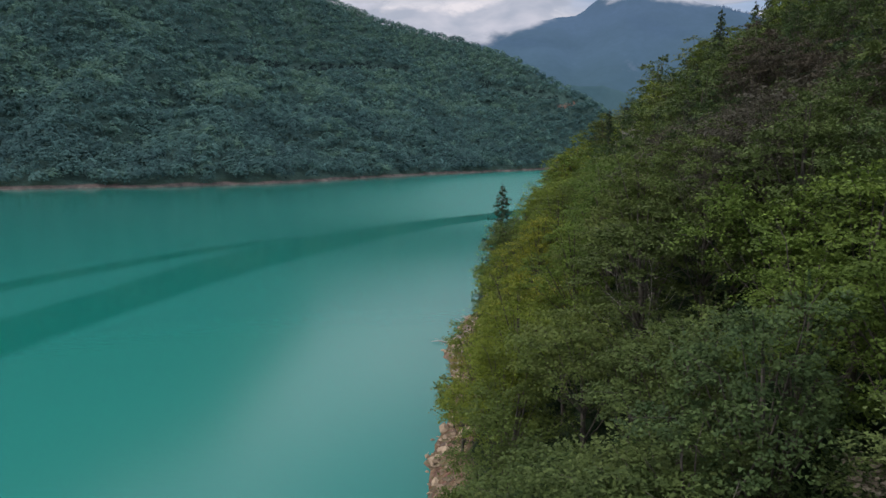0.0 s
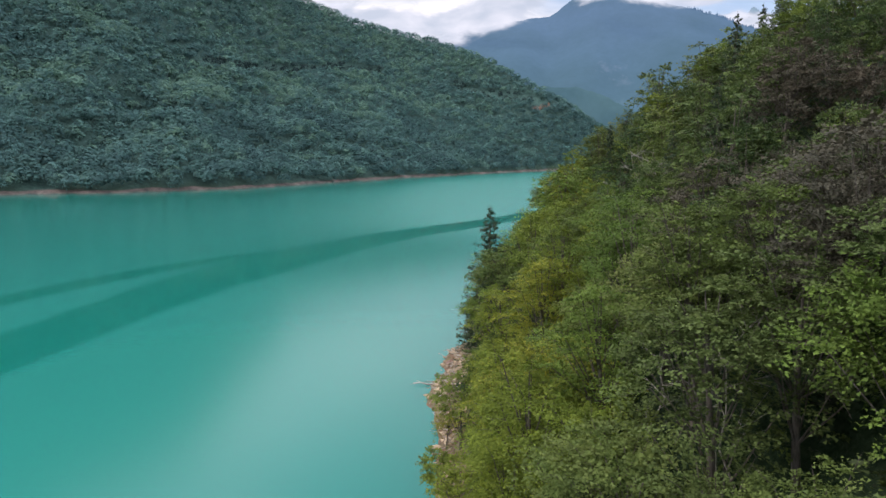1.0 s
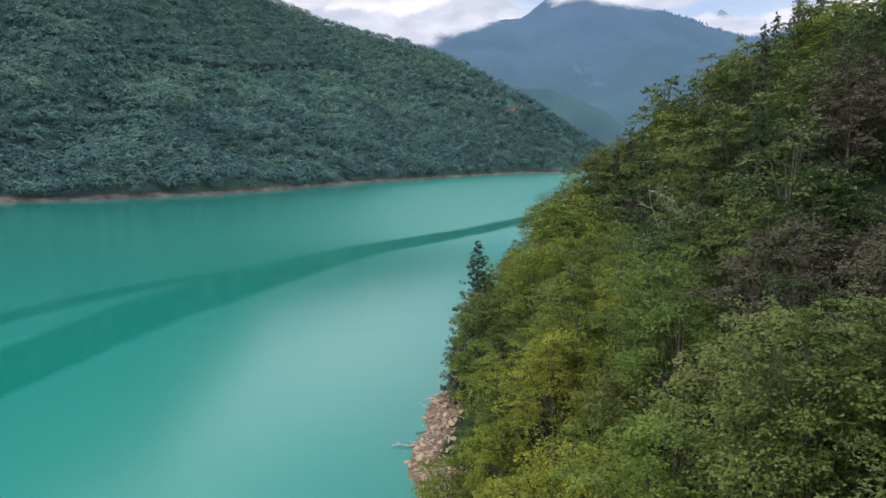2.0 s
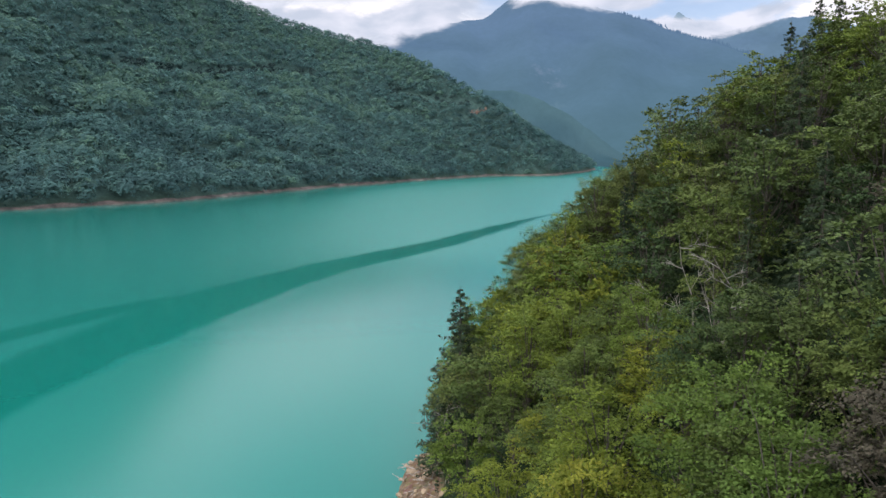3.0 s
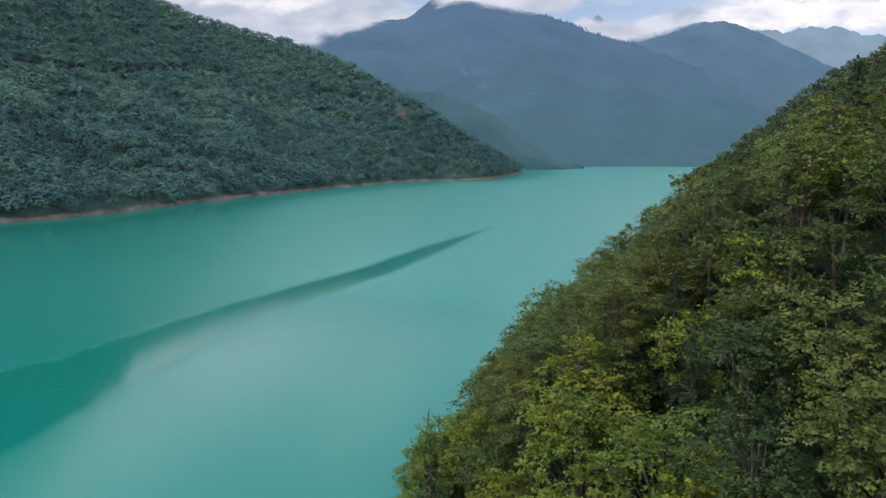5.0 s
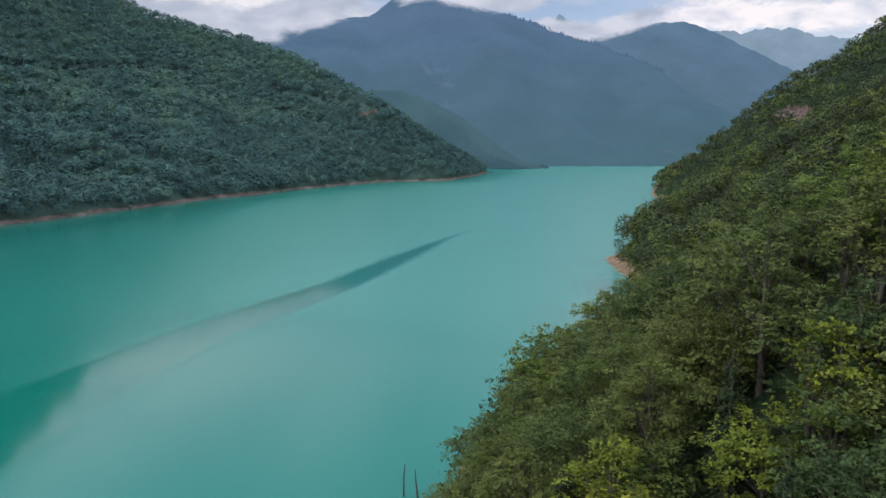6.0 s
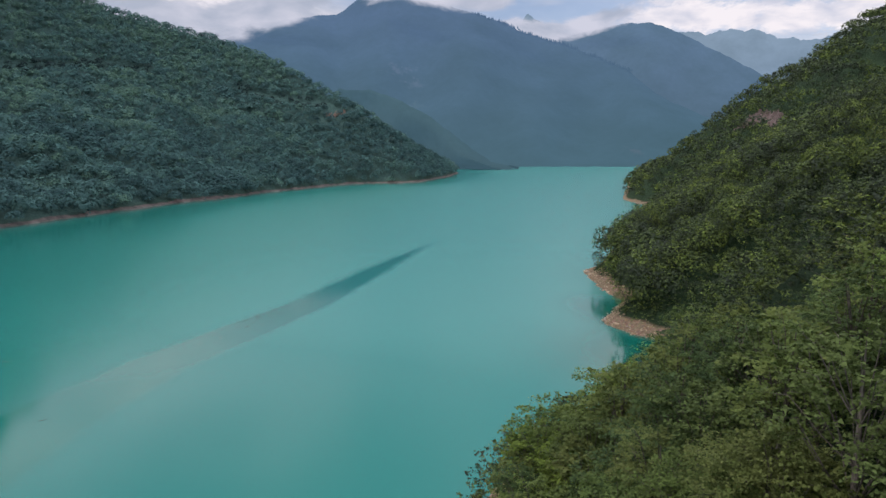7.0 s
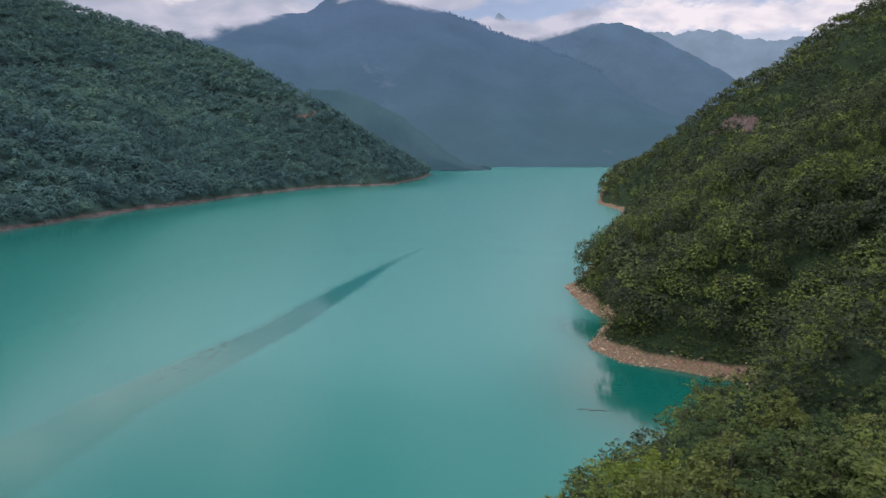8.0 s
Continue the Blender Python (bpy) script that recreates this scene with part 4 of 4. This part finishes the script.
# farther along the same shore
xs, ys = [], []
for x0, x1, y0, y1, sp in ((100, 260, 195, 420, 6.1), (260, 640, 330, 760, 9.5), (150, 260, 420, 700, 9.5), (480, 1100, 760, 1500, 18)):
    a, b = scattered(rng, x0, x1, y0, y1, sp)
    xs.append(a), ys.append(b)
x, y = np.concatenate(xs), np.concatenate(ys)
d = right_inland(x, y)
keep = grown(x, y) & (d > np.where(y < 380, 4.2, 3.6)) & (d < 250) & ~((d < 60) & (y < 225) & (x < 110))
x, y = x[keep], y[keep]
z = ground_height(x, y)
close = (x < 262) & (y < 430)
for name, models, some in (("headland_woodland", MID, close), ("shoreline_woodland", LOOSE, ~close)):
    woodland(name, models, x[some], y[some], z[some] - 0.3, rng.uniform(6.5, 12.5, some.sum()) * np.where(y[some] > 700, 1.3, np.where((d[keep][some] < 16) & (d[keep][some] > 6) & (y[some] < 370), 1.25, np.where(d[keep][some] <= 6, 0.8, 1))), rng, leaf_mid,
             "dense dark green woodland on the headland above the lake" if models is MID else "dark green woodland on the hillside along the lake",
             np.clip(0.09 + 0.10 * wobble(x[some], y[some], 60, 33) + rng.normal(0, 0.09, some.sum()), 0, 0.36))

# across the lake
xs, ys = [], []
for x0, x1, y0, y1, sp in ((-520, 120, 470, 900, 8.6), (-520, 460, 900, 1420, 10.2), (-900, -520, 400, 1300, 17)):
    a, b = scattered(rng, x0, x1, y0, y1, sp)
    xs.append(a), ys.append(b)
x, y = np.concatenate(xs), np.concatenate(ys)
d = left_inland(x, y)
z = ground_height(x, y)
# an old terrace runs along the hill; darkened trees paint its shadow line
behind = y > 60 + np.interp(x, [-120, 22, 120, 215, 330, 455], [1400, 1353, 1230, 1135, 1215, 1300])
terrace = 100 + 55 * np.clip((190 - x) / 260, 0, 1) - 25 * np.clip((-120 - x) / 120, 0, 1)
keep = ~behind & (d > 2.0 + 3.5 * wobble(x, y, 31, 51)) & grown(x, y)
shady = ((np.abs(z - terrace - 3 * np.sin(x * 0.04)) < 6.5) & (x > -270) & (x < 190) & ~((x > -60) & (x < 60)))[keep]
x, y, z = x[keep], y[keep], z[keep]
low = d[keep] < 150
woodland("terrace_woodland", FAR, x[shady], y[shady], z[shady] - 0.3, rng.uniform(7.0, 9.0, shady.sum()), rng, shade_far, "trees darkened as the shadow line of the old terrace on the hill", rng.uniform(0, 1, shady.sum()))
# the higher wood takes paler tones, painted for its thicker haze
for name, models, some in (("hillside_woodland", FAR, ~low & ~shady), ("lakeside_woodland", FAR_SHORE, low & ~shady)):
    woodland(name, models, x[some], y[some], z[some] - 0.3, rng.uniform(9.5, 12.5, some.sum()), rng, leaf_hazed,
             "broadleaf forest covering the hill across the lake, blue-green with painted haze" if models is FAR else "broadleaf wood along the far lake shore, blue-green with painted haze",
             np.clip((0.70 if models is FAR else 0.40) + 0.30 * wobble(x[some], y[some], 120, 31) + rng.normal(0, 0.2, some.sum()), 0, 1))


# spruces of the near slope
srng = np.random.RandomState(17)
for a, b, tall, wide in SPRUCES:
    kind = SPRUCE[0] if tall > 12.1 else SPRUCE[1]
    size = tall / (15.0 if tall > 12.1 else 12.0)
    foot = float(ground_height(np.array([a]), np.array([b]))[0])
    m = Matrix.Translation((a, b, foot - 0.3)) @ Matrix.Rotation(srng.uniform(0, 6.28), 4, "Z") @ Matrix.Diagonal((size * wide, size * wide, size, 1))
    plant(kind, m, "dark green spruce with drooping boughs above the broadleaf trees" if tall > 9.6 else "small dark green spruce at the water's edge", "spruces on the near slope")


def part(name, arrays, mat, parent, label=""):
    ob = new(name, raw_mesh(name, *arrays, mat, None, True))
    ob.parent = parent
    return tagged(ob, label) if label else ob


def dead_tree(seed, tall, branches, m, label, wood=bark_pale):
    """A leafless tree: a bent trunk and forked branches."""
    r = np.random.RandomState(seed)
    root = new("dead_tree")
    line = [np.array([0, 0, -0.4])]
    for k in range(5):
        line.append(line[-1] + np.array([r.normal(0, 0.05), r.normal(0, 0.05), 0.2]) * tall)
    part("trunk", tube(line, np.array([0.008, 0.0065, 0.005, 0.004, 0.0024, 0.0008]) * tall, 6), wood, root)
    for k in range(branches):
        v = 1.6 + 3.2 * (k + 0.5) / branches
        at = line[int(v)] + (line[int(v) + 1] - line[int(v)]) * (v % 1)
        turn = 2.4 * k + r.normal(0, 0.3)
        way = np.array([math.cos(turn), math.sin(turn), r.uniform(0.3, 1.0)])
        reach = tall * r.uniform(0.10, 0.21)
        tip = at + way * reach
        elbow = at + way * reach * 0.5 + r.normal(0, 0.05, 3) * reach
        pieces = [tube([at, elbow, tip], np.array([0.003, 0.002, 0.0007]) * tall, 4)]
        for _ in range(7):
            s = r.uniform(0.3, 0.9)
            base = at + (tip - at) * s
            pieces.append(tube([base, base + (way + r.normal(0, 0.7, 3)) * reach * 0.35], np.array([0.002, 0.0007]) * tall, 3))
        part("branch", joined(pieces), wood, root)
    root.matrix_world = m
    return tagged(root, label, "tree", "dead trees on the near slope")


def on_ground(a, b, turn=0.0, sunk=0.0):
    return pose(a, b, float(ground_height(np.array([a]), np.array([b]))[0]) - sunk, 0, 0, turn)


dead_tree(51, 11.5, 12, on_ground(20.6, 78.2, 40), "bare greyish dead tree standing among green trees")
dead_tree(52, 12.0, 5, on_ground(21.4, 82.5, 120), "thin bare snag standing among green trees")
dead_tree(53, 10.5, 11, on_ground(18.2, 85.3, 200), "bare grey dead tree with crooked branches")
dead_tree(54, 11.0, 8, on_ground(6.0, 108.9, 80) @ Matrix.Rotation(radians(-14), 4, "Y"), "dark bare dead tree leaning over the lake")
dead_tree(55, 8.6, 9, on_ground(13.0, 39.0, 10), "bare grey dead tree on the wooded slope", bark_pale)
dead_tree(56, 8.4, 8, on_ground(11.5, 47.0, 70), "bare grey dead tree with a broken top", bark_pale)

# drowned trunks that stand in the shallows
for k, (a, b, tall, lean) in enumerate(((20.6, 162.6, 4.6, 2), (22.2, 161.0, 4.2, -3))):
    pole = new("drowned_trunk", raw_mesh("drowned_trunk", *tube([(0, 0, -4), (0.05, 0, 0), (0.0, 0.08, tall * 0.6), (0.1, 0.05, tall)], (0.16, 0.14, 0.10, 0.05), 7), bark_brown, None, True))
    pole.matrix_world = pose(a, b, 0, lean, lean, 40 * k)
    tagged(pole, "dark bare trunk standing upright in the lake", "dead trunk", "drowned trunks")


# ---- shore ----
def log_mesh(seed, length):
    r = np.random.RandomState(seed)
    line = [np.array([length * (v - 0.5), r.normal(0, 0.05) * length, r.normal(0, 0.012) * length]) for v in (0, 0.25, 0.5, 0.75, 1)]
    pieces = [tube(line, np.array([0.03, 0.028, 0.024, 0.018, 0.006]) * length, 6)]
    for _ in range(4):
        at = line[r.randint(1, 4)]
        pieces.append(tube([at, at + np.array([r.normal(0.2, 0.2), r.normal(0, 0.3), r.uniform(-0.02, 0.10)]) * length * 0.6], np.array([0.010, 0.002]) * length, 4))
    return joined(pieces)


LOGS = [raw_mesh("driftwood", *log_mesh(90 + k, 1.0), bark_grey if k < 3 else bark_brown, None, True) for k in range(6)]
lrng = np.random.RandomState(29)


def driftwood(a, b, length, turn, dark, label, group, afloat=False):
    ob = new("driftwood", LOGS[lrng.randint(3) + (3 if dark else 0)])
    z = 0.02 if afloat else max(0.05, float(ground_height(np.array([a]), np.array([b]))[0])) + 0.03 * length
    ob.matrix_world = pose(a, b, z, 0, 0, turn) @ Matrix.Diagonal((length, length, length * (0.5 if afloat else 1.0), 1))
    return tagged(ob, label, "driftwood", group)


for a, b, length, turn in ((0.4, 99.8, 4.0, 175), (1.6, 95.0, 2.6, 60), (2.4, 92.0, 3.2, 100), (2.6, 104.0, 3.0, 30), (3.0, 98.5, 2.4, 130), (2.0, 88.0, 2.2, 80), (4.6, 113.5, 3.4, 170),
                           (33.5, 171.5, 3.8, 150), (37.0, 175.0, 2.6, 30), (112.0, 262.0, 4.5, 60), (112.5, 250.0, 3.0, 110), (121.0, 233.0, 3.2, 140), (146.0, 329.0, 4.0, 100)):
    driftwood(a, b, length, turn, False, "bleached driftwood log lying on the stony shore", "driftwood on the shore")
for k in range(26):
    s = lrng.uniform(0, 1)
    a, b = -6 + 30 * s + lrng.normal(0, 1.6), 262 + 46 * s + lrng.normal(0, 2.2)
    driftwood(a, b, lrng.uniform(0.9, 2.6), lrng.uniform(15, 75), True, "dark branch floating on the lake", "floating driftwood", True)
for a, b, length in ((-42.5, 274.5, 2.6), (-66, 225, 1.6), (-27, 231, 1.8), (-33, 218, 1.4), (87, 219.2, 5.0), (84.5, 221.0, 3.6), (34, 316, 2.0), (52, 300, 1.2), (-60, 300, 1.5)):
    driftwood(a, b, length, lrng.uniform(-30, 60), True, "dark branch floating on the lake", "floating driftwood", True)

# stones of the drawn-down shore
x, y = scattered(lrng, -8, 150, 20, 345, 0.85)
d = right_inland(x, y)
keep = (d > -0.5) & (d < np.where(((y > 78) & (y < 116)) | (y > 225), 5.0, 3.0)) & (lrng.rand(len(x)) < 0.8) & ((y < 190) | (x > 100))
x, y, d = x[keep], y[keep], d[keep]
z = np.maximum(ground_height(x, y), -0.1)
size = np.clip(lrng.lognormal(-1.55, 0.55, len(x)), 0.08, 0.75)
pieces = []
for k in range(len(x)):
    pieces.append(clump(lrng, np.array([x[k], y[k], z[k] + 0.1 * size[k]]), size[k] * np.array([lrng.uniform(0.7, 1.4), lrng.uniform(0.7, 1.4), lrng.uniform(0.4, 0.8)])))
tagged(new("shore_stones", raw_mesh("shore_stones", *joined(pieces)[:2], shore_stone)), "loose pale brown stones along the bare waterline", "stones", kind="stuff")
pieces = []
x, y = scattered(lrng, -6, 12, 78, 116, 1.0)
d = right_inland(x, y)
keep = (d > 0.3) & (d < 4.5)
for a, b in zip(x[keep], y[keep]):
    g = float(ground_height(np.array([a]), np.array([b]))[0])
    turn, length = lrng.uniform(0, 6.28), lrng.uniform(0.5, 1.9)
    way = np.array([math.cos(turn), math.sin(turn), lrng.normal(0, 0.12)]) * length
    pieces.append(tube([np.array([a, b, g + 0.12]), np.array([a, b, g + 0.2]) + way], (0.05, 0.02), 3))
tagged(new("drift_sticks", raw_mesh("drift_sticks", *joined(pieces), bark_grey)), "tangle of bleached sticks washed onto the shore", "driftwood", kind="stuff")


# ---- bare rock ----
def rock_face(name, cx, cy, long_way, across, turn, mat, label):
    """A broken outcrop lying on the slope: a stepped, cracked sheet that sinks into the ground at its rim."""
    u, v = np.meshgrid(np.linspace(-1, 1, 44), np.linspace(-1, 1, 30))
    u, v = u.ravel(), v.ravel()
    c, s = math.cos(radians(turn)), math.sin(radians(turn))
    px, py = cx + u * long_way * c - v * across * s, cy + u * long_way * s + v * across * c
    rim = np.clip(1.25 - np.hypot(u, v) + 0.25 * wobble(px, py, 9, 41), 0, 1)
    steps_up = np.floor((wobble(px, py, 11, 42) + wobble(px, py, 5, 43)) * 2.2) / 2.2
    z = ground_height(px, py) - 1.2 + np.minimum(rim * 4, 1) * (2.2 + 1.3 * steps_up + 0.9 * wobble(px, py, 2.6, 44))
    i = (np.arange(29)[:, None] * 44 + np.arange(43)).ravel()
    ob = new(name, raw_mesh(name, np.stack([px, py, z], 1), np.stack([i, i + 1, i + 45, i + 44], 1), mat))
    return tagged(ob, label, "rock")


rock_face("rock_outcrop", 391, 506, 34, 7, 75, pink_rock, "broken pinkish rock face bare among the trees")
rock_face("rock_outcrop", 191, 1121, 15, 5, 10, orange_rock, "ochre landslip scar bare among the trees")

# floating boom at the lake's far end
line = [(753 + 160 * v + 10 * math.sin(5 * v), 1211 + 143 * v, 0.1) for v in np.linspace(0, 1, 12)]
tagged(new("floating_boom", raw_mesh("floating_boom", *tube(line, [0.7] * 12, 6), bark_brown, None, True)), "dark floating boom lying across the far water", "boom")
